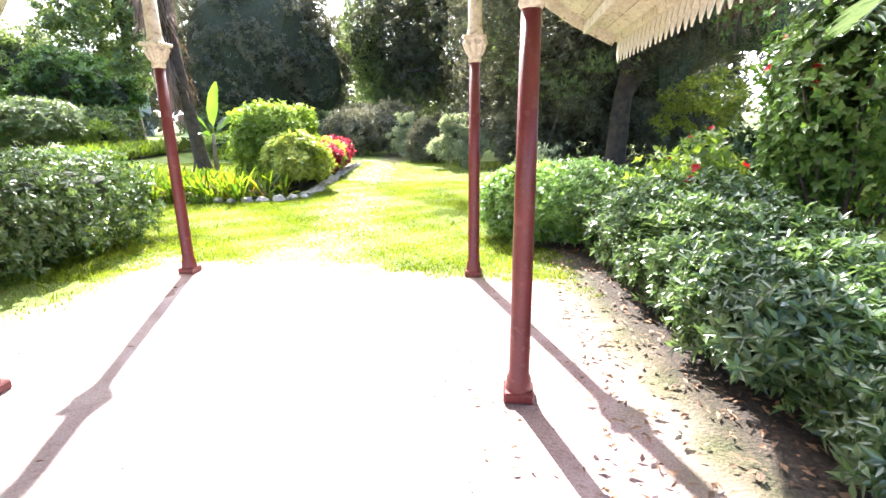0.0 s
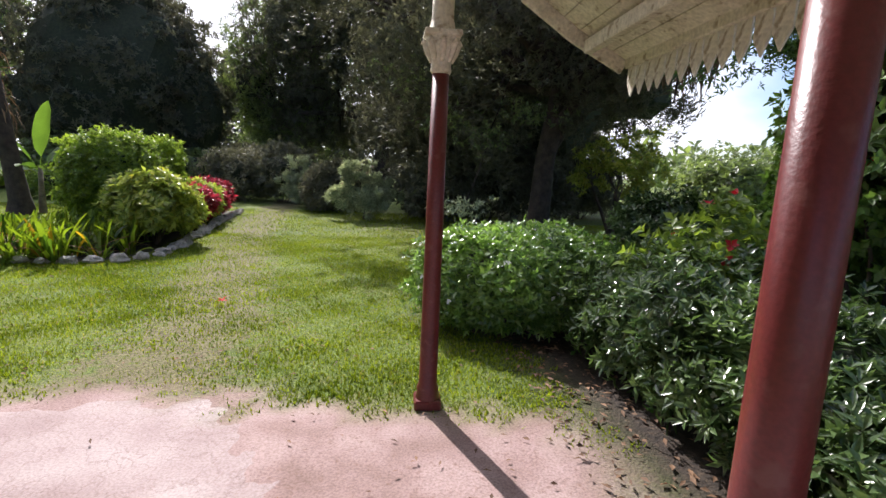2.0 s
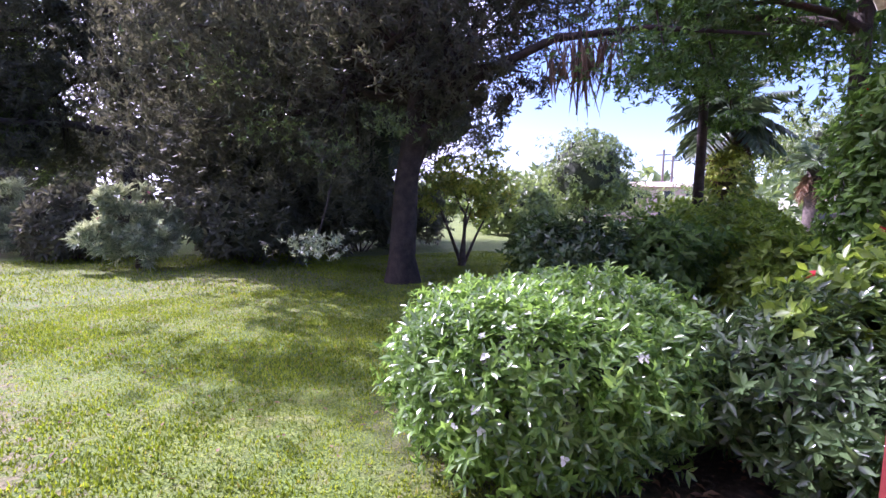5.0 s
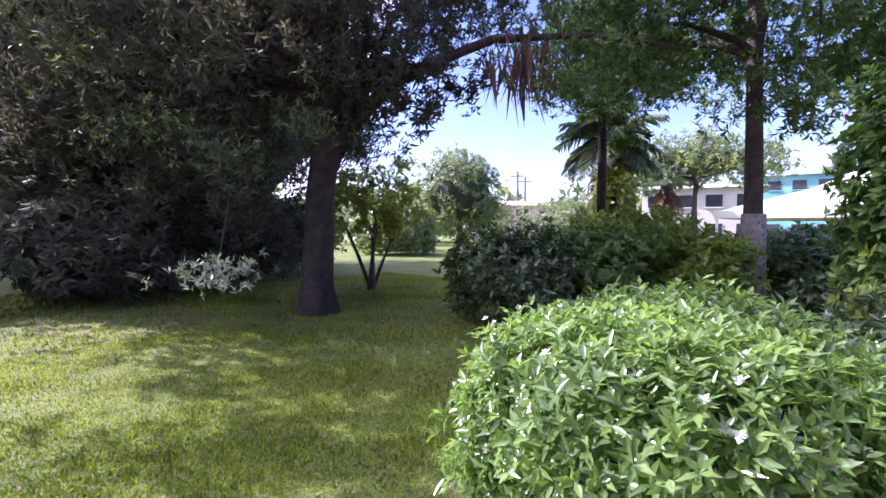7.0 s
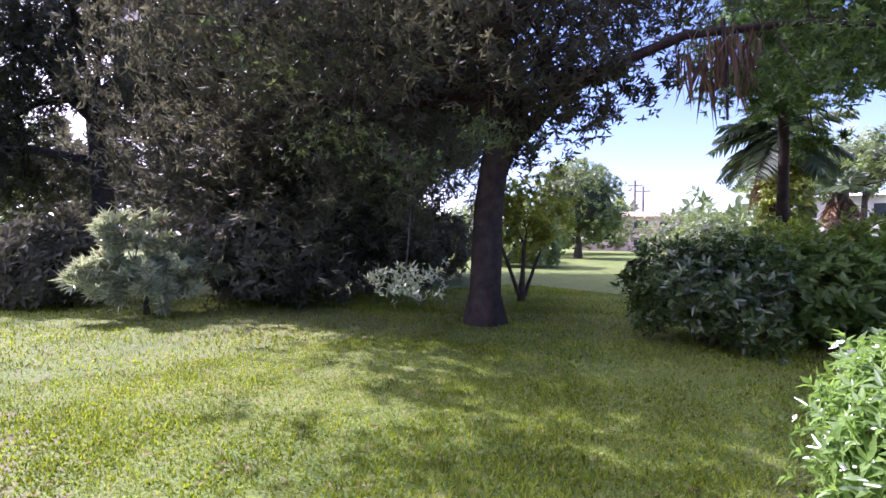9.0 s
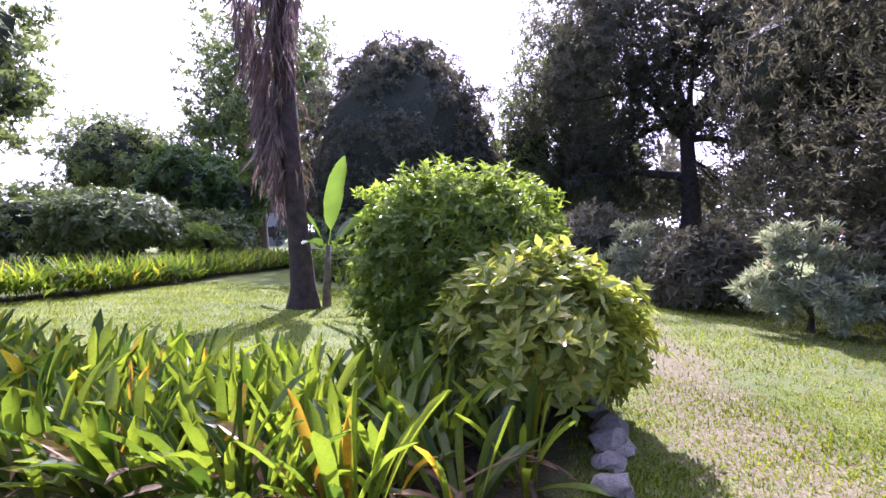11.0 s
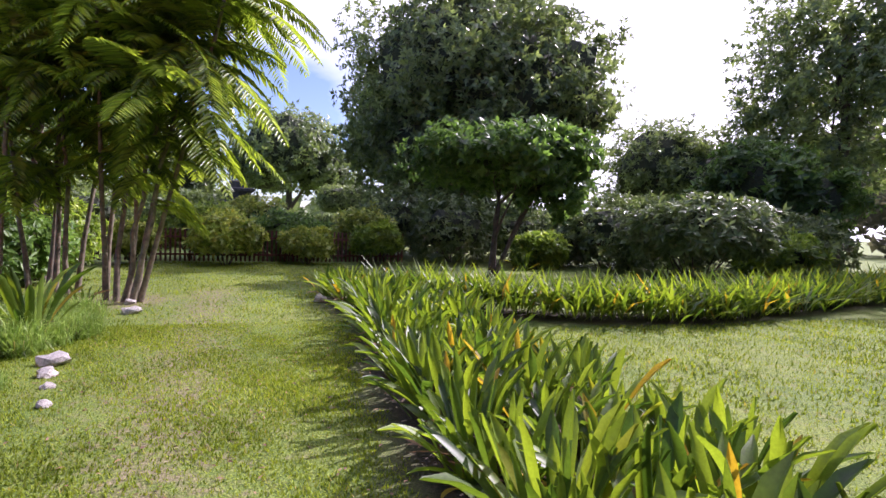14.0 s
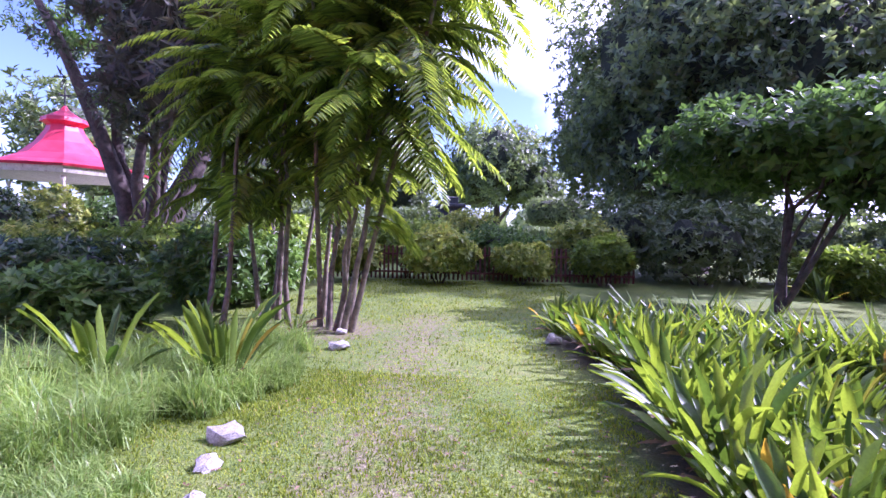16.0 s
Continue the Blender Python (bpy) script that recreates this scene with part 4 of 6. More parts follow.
def tall_grass(x, y, count, radius, size, seed):
    """Long uncut grass: blades that rise and bow over, in small tussocks."""
    g = np.random.default_rng(seed)
    n, tufts = count, max(5, count // 70)
    r, t = radius * np.sqrt(g.random(tufts)), g.uniform(0, 6.283, tufts)
    pick = g.integers(0, tufts, n)
    bx, by = (r * np.cos(t))[pick] + g.normal(0, 0.05, n), (r * np.sin(t))[pick] + g.normal(0, 0.05, n)
    high = g.uniform(0.6, 1.15, tufts)[pick]
    a, e = g.uniform(0, 6.283, n), g.uniform(0.75, 1.5, n)
    ln = size * high * g.uniform(0.55, 1.2, n)
    w = g.uniform(0.006, 0.013, n)
    c, si = np.cos(a), np.sin(a)
    side = np.stack([-si, c, np.zeros(n)], 1) * (w / 2)[:, None]
    base = np.stack([bx, by, np.zeros(n)], 1)
    mid = base + np.stack([c * np.cos(e), si * np.cos(e), np.sin(e)], 1) * (ln * 0.55)[:, None]
    low = e - g.uniform(0.5, 1.5, n)
    tip = mid + np.stack([c * np.cos(low), si * np.cos(low), np.sin(low)], 1) * (ln * 0.45)[:, None]
    V = np.stack([base - side, base + side, mid + side * 0.8, mid - side * 0.8, tip], 1).reshape(-1, 3)
    k = (np.arange(n) * 5)[:, None]
    F = (k + np.array([[0, 1, 2, 3]])).tolist() + (k + np.array([[3, 2, 4]])).tolist()
    ob = tagged(new("grass_tuft", mesh_of("grass_tuft", V, F, LONG_GRASS)), "tuft of long fine uncut grass", "grass", "long grass by the stones", "stuff")
    ob.matrix_basis = pose(x, y, -0.01)


for i, (x, y, r, size) in enumerate(((-14.7, 5.4, 0.75, 0.6), (-13.7, 5.0, 0.75, 0.62), (-15.6, 4.9, 0.9, 0.6), (-14.4, 4.3, 0.9, 0.7), (-15.4, 5.8, 0.5, 0.42), (-12.1, 5.1, 0.7, 0.42), (-13.0, 4.2, 0.8, 0.6), (-16.6, 5.3, 0.6, 0.45), (-12.9, 5.9, 0.5, 0.24))):
    tall_grass(x, y, 3200, r, size, 80 + i)
tall_grass(-8.6, 11.3, 500, 0.5, 0.3, 95)
tall_grass(-6.0, 10.8, 500, 0.5, 0.3, 96)


def rock_mesh(seed):
    bm = bmesh.new()
    bmesh.ops.create_icosphere(bm, subdivisions=2, radius=1)
    r = random.Random(seed)
    o = Vector((r.uniform(0, 50), 0, 0))
    for v in bm.verts:
        v.co *= 1 + 0.55 * noise.noise(v.co * 1.3 + o) + 0.28 * noise.noise(v.co * 2.9 + o)
        v.co.z = max(v.co.z, -0.4)
    return bm_mesh("edging_stone", bm, STONE)


rocks = [rock_mesh(i) for i in range(5)]
rr = random.Random(8)


def rock(x, y, s, label, group):
    ob = tagged(new("edging_stone", rocks[rr.randrange(5)]), label, "stone", group)
    ob.matrix_basis = pose(x, y, 0.18 * s, rr.uniform(-12, 12), rr.uniform(-12, 12), rr.uniform(0, 360)) @ Matrix.Diagonal((s * rr.uniform(0.9, 1.4), s * rr.uniform(0.8, 1.1), s * rr.uniform(0.55, 0.9), 1))


for x, y, a in along(EDGE_LINE, 0.33):
    rock(x + rr.uniform(-0.04, 0.04), y + rr.uniform(-0.04, 0.04), rr.uniform(0.09, 0.15), "rough whitewashed stone edging the flower bed", "bed edging")
for x, y, s in ((-13.92, 6.42, 0.12), (-13.5, 6.58, 0.08), (-13.1, 6.76, 0.06), (-12.6, 6.95, 0.05), (-18.0, 5.9, 0.1), (-17.0, 6.2, 0.12), (-18.1, 9.3, 0.13)):
    rock(x, y, s, "pale rough stone half sunk in the grass", "stones by the grass path")

bush("rounded_bush", -5.42, 13.8, (0.92, 1.0, 0.97), 1.05, 5600, 6, 0.1, 0.042, BRIGHT, "tall round-topped bush with bright green leaves", "bush", seed=101, power=4.0, lump=0.2, freq=1.5, upward=0.7)
bush("croton_bush", -4.48, 12.7, (0.68, 0.75, 0.54), 0.76, 2200, 6, 0.15, 0.062, CROTON, "yellow-green variegated croton bush at the bed edge", "bush", seed=102, power=2.3, lump=0.4, freq=1.5, depth=0.4, spread=75)
for i, (x, y, mt, lb) in enumerate(((-4.85, 14.4, CROTON, "yellow-green croton bush"), (-4.9, 15.4, RED_LEAF, "red-leaved croton bush"), (-5.0, 16.3, CROTON, "yellow-green croton bush"),
                                    (-5.2, 17.3, RED_LEAF, "red-leaved croton bush"), (-5.5, 18.4, RED_LEAF, "red-leaved croton bush"), (-6.3, 16.2, CROTON, "yellow-green croton bush"))):
    bush("croton_bush", x, y, (0.6, 0.65, 0.48), 0.58, 700, 6, 0.16, 0.055, mt, lb + " along the stone edging", "bush", "croton row", seed=110 + i, power=2.1, lump=0.25, freq=1.6)
for i, (x, y, s) in enumerate(((-7.0, 18.6, 0.7), (-8.0, 20.4, 0.8), (-10.8, 22.0, 0.8), (-12.5, 22.5, 0.9))):
    bush("low_shrub", x, y, (s, s, s * 0.6), s * 0.55, 700, 5, 0.14, 0.06, BRIGHT, "low bright green garden shrub", "shrub", "shrubs behind the bed", seed=120 + i)

# leaning tree with a shaggy stem, and the banana plant beside it
shaggy = thing("tall_palm", -9.75, 16.9, 0, "tall dark shaggy palm with old leaf bases up its stem", "palm")
r2 = random.Random(3)
stem_pts = [(0, 0, -0.05), (-0.02, 0.02, 0.4), (-0.15, 0, 1.6), (-0.38, 0, 3.2), (-0.62, 0.02, 5.2), (-0.85, 0, 7.5), (-1.0, 0, 10.2)]
part("trunk", mesh_of("trunk", *tube(stem_pts, [0.36, 0.24, 0.19, 0.2, 0.19, 0.17, 0.14], 12, 0.12, r2), DARK_BARK, True), shaggy)
g = np.random.default_rng(33)
hz = g.uniform(2.6, 9.8, 260)
ha = g.uniform(0, 6.283, 260)
hx = np.interp(hz, [p[2] for p in stem_pts], [p[0] for p in stem_pts])
HP = np.stack([hx + 0.16 * np.cos(ha), 0.16 * np.sin(ha), hz], 1)
V, F = leaf_arrays(HP, np.stack([np.cos(ha) * 0.55, np.sin(ha) * 0.55, g.uniform(-1.8, 0.1, 260)], 1), np.stack([np.cos(ha), np.sin(ha), np.full(260, 0.4)], 1),
                   g.uniform(0.3, 0.9, 260), g.uniform(0.025, 0.05, 260), 0.2, 0.3)
part("old_leaf_sheath", mesh_of("old_leaf_sheath", V, F, DRY), shaggy, "dry brown hanging leaf bases")
for k in range(64):
    a, z = g.uniform(0, 6.283), 2.5 + 6.9 * (k / 64) ** 0.8 + g.uniform(-0.15, 0.15)
    # skirt widened above 5.2 m, added to cast shade on the strap bed
    rad = (0.08 + 0.26 * g.random()) * (1 if z < 5.2 else 2.6)
    sx = float(np.interp(z, [p[2] for p in stem_pts], [p[0] for p in stem_pts])) - 0.22
    n = 26
    fp = np.stack([sx + rad * math.cos(a) + g.normal(0, 0.05, n), -0.12 + rad * math.sin(a) + g.normal(0, 0.05, n), z + g.uniform(-0.5, 0.3, n)], 1)
    fd = np.stack([g.normal(0, 0.22, n) + 0.12 * math.cos(a), g.normal(0, 0.22, n) + 0.12 * math.sin(a), np.full(n, -1.0)], 1)
    V, F = leaf_arrays(fp, fd, g.normal(0, 1, (n, 3)), g.uniform(0.35, 0.9, n), g.uniform(0.02, 0.045, n), 0.2, 0.1, True)
    part("dead_frond", mesh_of("dead_frond", V, F, DEAD_FROND), shaggy, "grey-pink dead frond hanging against the stem")
palm_crown(shaggy, (-1.0, 0, 10.2), 16, 3.2, 0.5, 30, 0.7, 0.06, FAN_PALM, 12)


def big_leaf(length, width, droop, seed, ragged=0.05):
    """A banana leaf: long blade on a stalk with a strong rib and torn edge."""
    r = random.Random(seed)
    vs, fs = [], []
    seg = 14
    for i in range(seg + 1):
        s = i / seg
        w = 0.02 if s < 0.25 else width * math.sin(math.pi * ((s - 0.25) / 0.75 * 0.93 + 0.06)) ** 0.65
        x, z = length * (s - 0.25 * droop * s * s), -droop * length * s * s * 0.7
        vs += [(x, -w / 2 * r.uniform(1 - ragged * 3, 1), z + w * 0.22), (x, 0, z), (x, w / 2 * r.uniform(1 - ragged * 3, 1), z + w * 0.22)]
    for i in range(seg):
        o = i * 3
        fs += [(o, o + 1, o + 4, o + 3), (o + 1, o + 2, o + 5, o + 4)]
    return mesh_of("leaf", vs, fs, BANANA, True)


banana = thing("banana_plant", -9.5, 17.35, 0, "young banana plant with upright pale green blades", "plant")
part("stem", mesh_of("stem", *tube([(0, 0, 0), (0, 0, 0.6), (0.02, 0, 1.25)], [0.1, 0.075, 0.05], 10), CANE, True), banana)
for yaw, up, ln, w, dr, turn in ((-35, 70, 2.0, 0.5, 0.05, 12), (-16, 33, 2.2, 0.5, 0.1, 52), (-12, 6, 2.3, 0.42, 0.1, 40), (160, 4, 1.9, 0.4, 0.1, -40), (200, 62, 1.4, 0.3, 0.25, 15), (75, 45, 1.5, 0.3, 0.3, 15), (-80, 20, 1.4, 0.3, 0.35, 15)):
    part("leaf", big_leaf(ln, w, dr, yaw + 99), banana, m=pose(0, 0, 1.15, 0, -up, yaw) @ Matrix.Rotation(radians(turn), 4, "X"))

# ---- oleanders at the shade's edge ----
for i, (x, y, s) in enumerate(((-0.75, 18.6, 1.0), (-3.2, 22.4, 0.95), (-1.6, 23.5, 0.9))):
    shrub = tree("oleander", x, y, [(0, 0, -0.03), (0, 0, 0.25 * s), (-0.05, 0, 0.6 * s)], 0.05,
                 [(-0.3 * s, 0, 1.25 * s, 0.5 * s, 0.5 * s, 0.72 * s), (0.45 * s, 0.1, 1.0 * s, 0.42 * s, 0.45 * s, 0.5 * s), (-0.75 * s, -0.1, 0.65 * s, 0.42 * s, 0.45 * s, 0.5 * s), (0.85 * s, 0, 0.7 * s, 0.42 * s, 0.45 * s, 0.42 * s), (0.05, -0.2, 0.5 * s, 0.8 * s, 0.6 * s, 0.42 * s)],
                 900, 9, 0.2, 0.034, OLEANDER, BARK, "grey-green oleander with narrow leaves and pale bloom", seed=140 + i, spread=46, lump=0.6, freq=1.4, depth=0.5, category="shrub", group="oleanders", upward=0.5)
    one = flower_mesh(0.1, PETAL_P if i == 0 else PETAL_W, "flower")
    pick = random.Random(i)
    for k in range(9):
        a = pick.uniform(0, 6.28)
        part("flower", one, shrub, m=pose((-0.2 + 0.5 * math.cos(a)) * s, 0.5 * math.sin(a) * s - 0.1, pick.uniform(0.7, 1.7) * s, pick.uniform(-50, 50), pick.uniform(-50, 50), 0))

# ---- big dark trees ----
# crown mass at (-5.4, 3.1, 6.4) is added only to cast shade on the lawn
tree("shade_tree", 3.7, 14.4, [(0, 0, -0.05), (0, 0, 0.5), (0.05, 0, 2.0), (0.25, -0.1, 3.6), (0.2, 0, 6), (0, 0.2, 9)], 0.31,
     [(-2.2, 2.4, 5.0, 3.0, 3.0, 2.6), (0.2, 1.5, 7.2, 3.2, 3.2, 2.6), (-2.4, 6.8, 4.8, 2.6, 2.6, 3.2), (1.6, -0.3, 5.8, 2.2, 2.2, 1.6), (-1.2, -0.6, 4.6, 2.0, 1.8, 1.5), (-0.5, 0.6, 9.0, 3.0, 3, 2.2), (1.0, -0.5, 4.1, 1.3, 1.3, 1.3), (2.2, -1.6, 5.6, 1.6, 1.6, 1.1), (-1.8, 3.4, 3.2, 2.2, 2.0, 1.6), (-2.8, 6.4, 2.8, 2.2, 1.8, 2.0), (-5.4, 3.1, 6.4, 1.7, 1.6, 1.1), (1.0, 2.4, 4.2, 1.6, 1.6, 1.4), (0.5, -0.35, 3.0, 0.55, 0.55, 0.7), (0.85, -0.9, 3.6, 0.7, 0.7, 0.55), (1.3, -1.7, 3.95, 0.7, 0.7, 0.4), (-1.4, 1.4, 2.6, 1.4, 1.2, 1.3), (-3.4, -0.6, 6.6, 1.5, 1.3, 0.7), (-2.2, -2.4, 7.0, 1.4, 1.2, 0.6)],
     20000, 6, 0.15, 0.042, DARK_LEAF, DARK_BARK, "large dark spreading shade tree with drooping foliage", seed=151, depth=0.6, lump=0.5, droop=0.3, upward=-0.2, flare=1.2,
     limbs=[([(0.1, 0, 2.6), (0.75, -1.2, 3.9), (1.4, -2.6, 4.35), (2.2, -3.8, 4.35), (3.3, -5.0, 4.15)], [0.14, 0.1, 0.065, 0.045, 0.02]),
            ([(0.15, 0, 2.2), (0.9, 0.1, 3.6), (1.5, -0.3, 5.4)], [0.15, 0.12, 0.06])])
# first five sprays have paler leaves, sunlight on the foliage put into their colour
for i, (x, y, z, s) in enumerate(((-2.0, -0.55, 0.85, 0.26), (-2.3, 0.6, 2.9, 0.5), (-1.4, 0.2, 2.5, 0.4), (-3.2, 0.8, 3.9, 0.5), (-0.6, -0.7, 3.0, 0.35), (1.3, -4.1, 3.4, 0.42), (2.0, -4.2, 3.95, 0.55), (2.8, -4.6, 3.6, 0.45), (1.7, -3.5, 4.3, 0.5))):
    g = np.random.default_rng(600 + i)
    ob = thing("hanging_spray", 3.7 + x, 14.4 + y, z, "pale leafy spray hanging from the shade tree", "branch", "sprays of the shade tree")
    q = g.normal(0, 1, (90, 3)) * np.array([[s, s * 0.8, s * 0.42]])
    V, F = whorls(q, g.normal(0, 0.5, (90, 3)) + np.array([[0, -0.3, 0.3]]), 5, 0.11, 0.036, 60, g)
    part("foliage", mesh_of("foliage", V, F, OLEANDER if i == 0 else GREY_LEAF if i < 5 else FEATHER), ob)
    part("twig", mesh_of("twig", *tube([(0, 0, -0.1), (0.3, 0.35, 0.5), (0.7, 0.8, 1.5)], [0.008, 0.014, 0.022], 5), DARK_BARK), ob)
hang = thing("hanging_fronds", 5.3, 11.4, 4.3, "dry brown fronds hanging from a limb", "dead fronds")
g = np.random.default_rng(41)
V, F = leaf_arrays(np.stack([g.uniform(-0.5, 0.5, 120), g.uniform(-0.45, 0.45, 120) , g.uniform(-0.3, 0.1, 120)], 1), np.stack([g.normal(0, 0.2, 120), g.normal(0, 0.2, 120), np.full(120, -1.0)], 1),
                   g.normal(0, 1, (120, 3)), g.uniform(0.4, 1.1, 120), g.uniform(0.03, 0.06, 120))
tagged(part("dry_tangle", mesh_of("dry_tangle", V, F, DRY), hang), kind="stuff")
part("stick", mesh_of("stick", *tube([(-0.2, -0.1, 0.1), (-0.28, -0.2, -0.6), (-0.35, -0.25, -1.3)], [0.03, 0.025, 0.015], 6), DARK_BARK), hang)
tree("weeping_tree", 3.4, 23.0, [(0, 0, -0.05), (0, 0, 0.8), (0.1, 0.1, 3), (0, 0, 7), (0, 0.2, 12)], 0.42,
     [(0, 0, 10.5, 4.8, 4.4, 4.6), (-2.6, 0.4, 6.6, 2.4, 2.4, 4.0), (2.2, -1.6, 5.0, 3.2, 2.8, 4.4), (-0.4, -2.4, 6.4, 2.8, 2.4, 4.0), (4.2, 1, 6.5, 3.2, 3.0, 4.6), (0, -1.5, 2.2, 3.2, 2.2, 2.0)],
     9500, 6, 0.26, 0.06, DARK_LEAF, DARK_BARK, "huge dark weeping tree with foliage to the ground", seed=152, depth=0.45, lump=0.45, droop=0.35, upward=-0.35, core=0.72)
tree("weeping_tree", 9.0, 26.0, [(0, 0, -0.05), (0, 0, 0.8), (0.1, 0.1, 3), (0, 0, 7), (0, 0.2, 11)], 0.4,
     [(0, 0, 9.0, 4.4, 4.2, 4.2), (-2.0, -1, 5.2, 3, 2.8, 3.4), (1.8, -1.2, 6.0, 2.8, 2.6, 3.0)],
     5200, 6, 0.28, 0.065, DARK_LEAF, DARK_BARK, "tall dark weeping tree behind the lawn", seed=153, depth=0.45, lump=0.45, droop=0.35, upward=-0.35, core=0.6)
tree("open_tree", -0.6, 34.6, [(0, 0, -0.1), (0, 0, 3), (-0.3, 0, 6.4), (-0.4, 0, 7.6)], 0.5,
     [(-4.6, 0, 9.5, 3.4, 3.2, 5.0), (-1.5, 0, 13.5, 4.2, 3.4, 3.2), (3.8, 0, 11.5, 3.6, 3.4, 4.4), (-4.4, 1, 4.6, 2.6, 2.6, 3.4), (3.6, 0, 5.0, 2.6, 2.6, 3.0), (0, 1.5, 4.0, 3.0, 2.0, 1.6), (-1.8, -0.8, 8.2, 1.6, 1.4, 2.2), (1.4, -0.8, 7.6, 1.5, 1.4, 2.4), (0.2, 1.0, 11.0, 2.6, 2.0, 2.2)],
     13500, 6, 0.3, 0.075, DARK_LEAF, DARK_BARK, "tall open tree with forked dark limbs", seed=154, depth=0.6, lump=0.55, droop=0.3, upward=-0.2,
     limbs=[([(-0.4, 0, 7.2), (-1.6, 0, 8.6), (-2.6, 0, 10.5)], [0.3, 0.24, 0.12]), ([(-0.4, 0, 7.2), (0.6, 0, 8.4), (1.6, 0, 10.8)], [0.3, 0.22, 0.12]),
            ([(-0.2, 0, 4.6), (-2.5, 0, 4.9), (-5.2, 0, 4.8)], [0.22, 0.18, 0.1])])
tree("weeping_tree", -7.2, 38.5, [(0, 0, -0.1), (0, 0, 3), (0.2, 0, 7), (0, 0, 11)], 0.4,
     [(0.3, 0, 10.5, 3.0, 3.2, 4.0), (-2.0, -0.8, 6.5, 2.4, 2.4, 4.2), (2.0, -0.6, 5.6, 2.4, 2.2, 4.0), (0, -1, 3.6, 2.6, 2, 2.6)], 6000, 6, 0.3, 0.08, GREEN_TREE, DARK_BARK,
     "tall weeping tree closing the end of the path", seed=162, depth=0.5, lump=0.5, droop=0.3, upward=-0.3, core=0.5)
tree("dome_tree", -15.1, 33.0, [(0, 0, -0.1), (0, 0, 2), (0, 0, 5), (0, 0, 8)], 0.45, [(0, 0, 5.4, 5.0, 5.0, 6.2), (0.1, 0, 8.2, 3.3, 3.3, 3.9), (3.5, 0, 4.2, 2.0, 2.4, 3.8), (-3.2, 0, 4.2, 2.6, 2.4, 3.4)],
     9500, 6, 0.25, 0.095, DARK_LEAF, DARK_BARK, "dense dark dome-shaped tree beyond the lawn", seed=155, depth=0.1, lump=0.1, clump=0.06, core=0.88, upward=0.1, droop=0.25)
tree("tall_tree", -27.5, 36.5, [(0, 0, -0.1), (0, 0, 3), (0.3, 0, 8), (0, 0, 13)], 0.4,
     [(0, 0, 12.6, 4.4, 4, 4.6), (-3, 0, 9.0, 3.4, 3, 3.2), (3, 0, 9.6, 3.2, 3, 3.8), (-0.5, 0, 6, 3.4, 3, 2.6)], 5200, 6, 0.36, 0.16, GREEN_TREE, BARK,
     "tall loose-crowned tree against the bright sky", seed=156, depth=0.6, lump=0.6, freq=0.5)
tree("great_tree", -37.0, 17.8, [(0, 0, -0.1), (0, 0, 2.5), (0.2, 0, 7), (0, 0, 12)], 0.7,
     [(0, 0, 10.4, 6.4, 6.0, 5.6), (-4.5, -2.4, 8.4, 4.4, 4.2, 4.4), (4.4, 3.4, 9.0, 4.2, 4.2, 4.2), (0.6, 1.2, 13.4, 3.4, 3.4, 3.6), (0.5, 3.6, 11.0, 3.6, 3.6, 3.6), (0, 0, 6.2, 6.5, 6, 4.0)], 14500, 6, 0.38, 0.17, GREEN_TREE, BARK,
     "great broad-crowned dark green tree", seed=157, depth=0.22, lump=0.42, freq=0.42, core=0.78, clump=0.1)
tree("umbrella_tree", -22.8, 14.9, [(0, 0, -0.1), (0.1, 0, 1.2), (0.2, 0.1, 2.4)], 0.11,
     [(0, 0, 3.8, 2.6, 2.6, 0.95), (-1.5, 0.8, 4.0, 1.7, 1.7, 0.9), (1.2, 0.9, 3.9, 1.7, 1.6, 0.95), (1.2, 1.4, 3.0, 1.1, 1.1, 1.1)], 4200, 6, 0.25, 0.13, FEATHER, BARK,
     "low spreading tree with bright broad leaves on top", seed=158, depth=0.45, lump=0.4, freq=1.0, upward=0.7, core=0.5,
     limbs=[([(0, 0, 0), (-0.5, 0.3, 1.4), (-1.0, 0.6, 3.0)], [0.08, 0.06, 0.04]), ([(0.1, 0, 0), (0.6, 0.5, 1.5), (1.2, 1.0, 3.0)], [0.08, 0.06, 0.04]), ([(0, 0.1, 0), (-0.2, 0.8, 1.5), (-0.4, 1.6, 3.1)], [0.07, 0.05, 0.04])])
tree("round_tree", -37.5, 33.5, [(0, 0, -0.1), (0, 0, 2), (0, 0, 4)], 0.3, [(0, 0, 6.0, 4.2, 4, 3.6), (3, 1, 5, 3, 3, 2.6)], 2600, 6, 0.36, 0.14, GREEN_TREE, BARK,
     "round dark green garden tree", seed=159, depth=0.25, lump=0.25, core=0.8)
tree("broad_leaf_tree", -25.5, 28.6, [(0, 0, -0.1), (0, 0, 1.5), (0.1, 0, 3)], 0.2, [(0, 0, 4.2, 2.2, 2.0, 1.8), (-1.6, -0.6, 3.2, 1.5, 1.5, 1.4), (1.8, 1, 3.2, 1.6, 1.5, 1.5)], 2200, 6, 0.36, 0.15, FEATHER, BARK,
     "broad-leaved tree with bright shoots on top", seed=160, depth=0.35, lump=0.35, upward=0.6, core=0.7)
tree("far_tree", -64.0, 7.0, [(0, 0, -0.1), (0, 0, 3), (0.1, 0, 7)], 0.5, [(0, 0, 9.6, 5.4, 5.2, 4.4), (-2.5, -3, 7.4, 4, 3.6, 3), (0, 3.4, 7.4, 4, 3.6, 3)], 3600, 6, 0.5, 0.22, GREEN_TREE, BARK,
     "far rounded olive-green tree", seed=161, depth=0.25, lump=0.3, core=0.8)
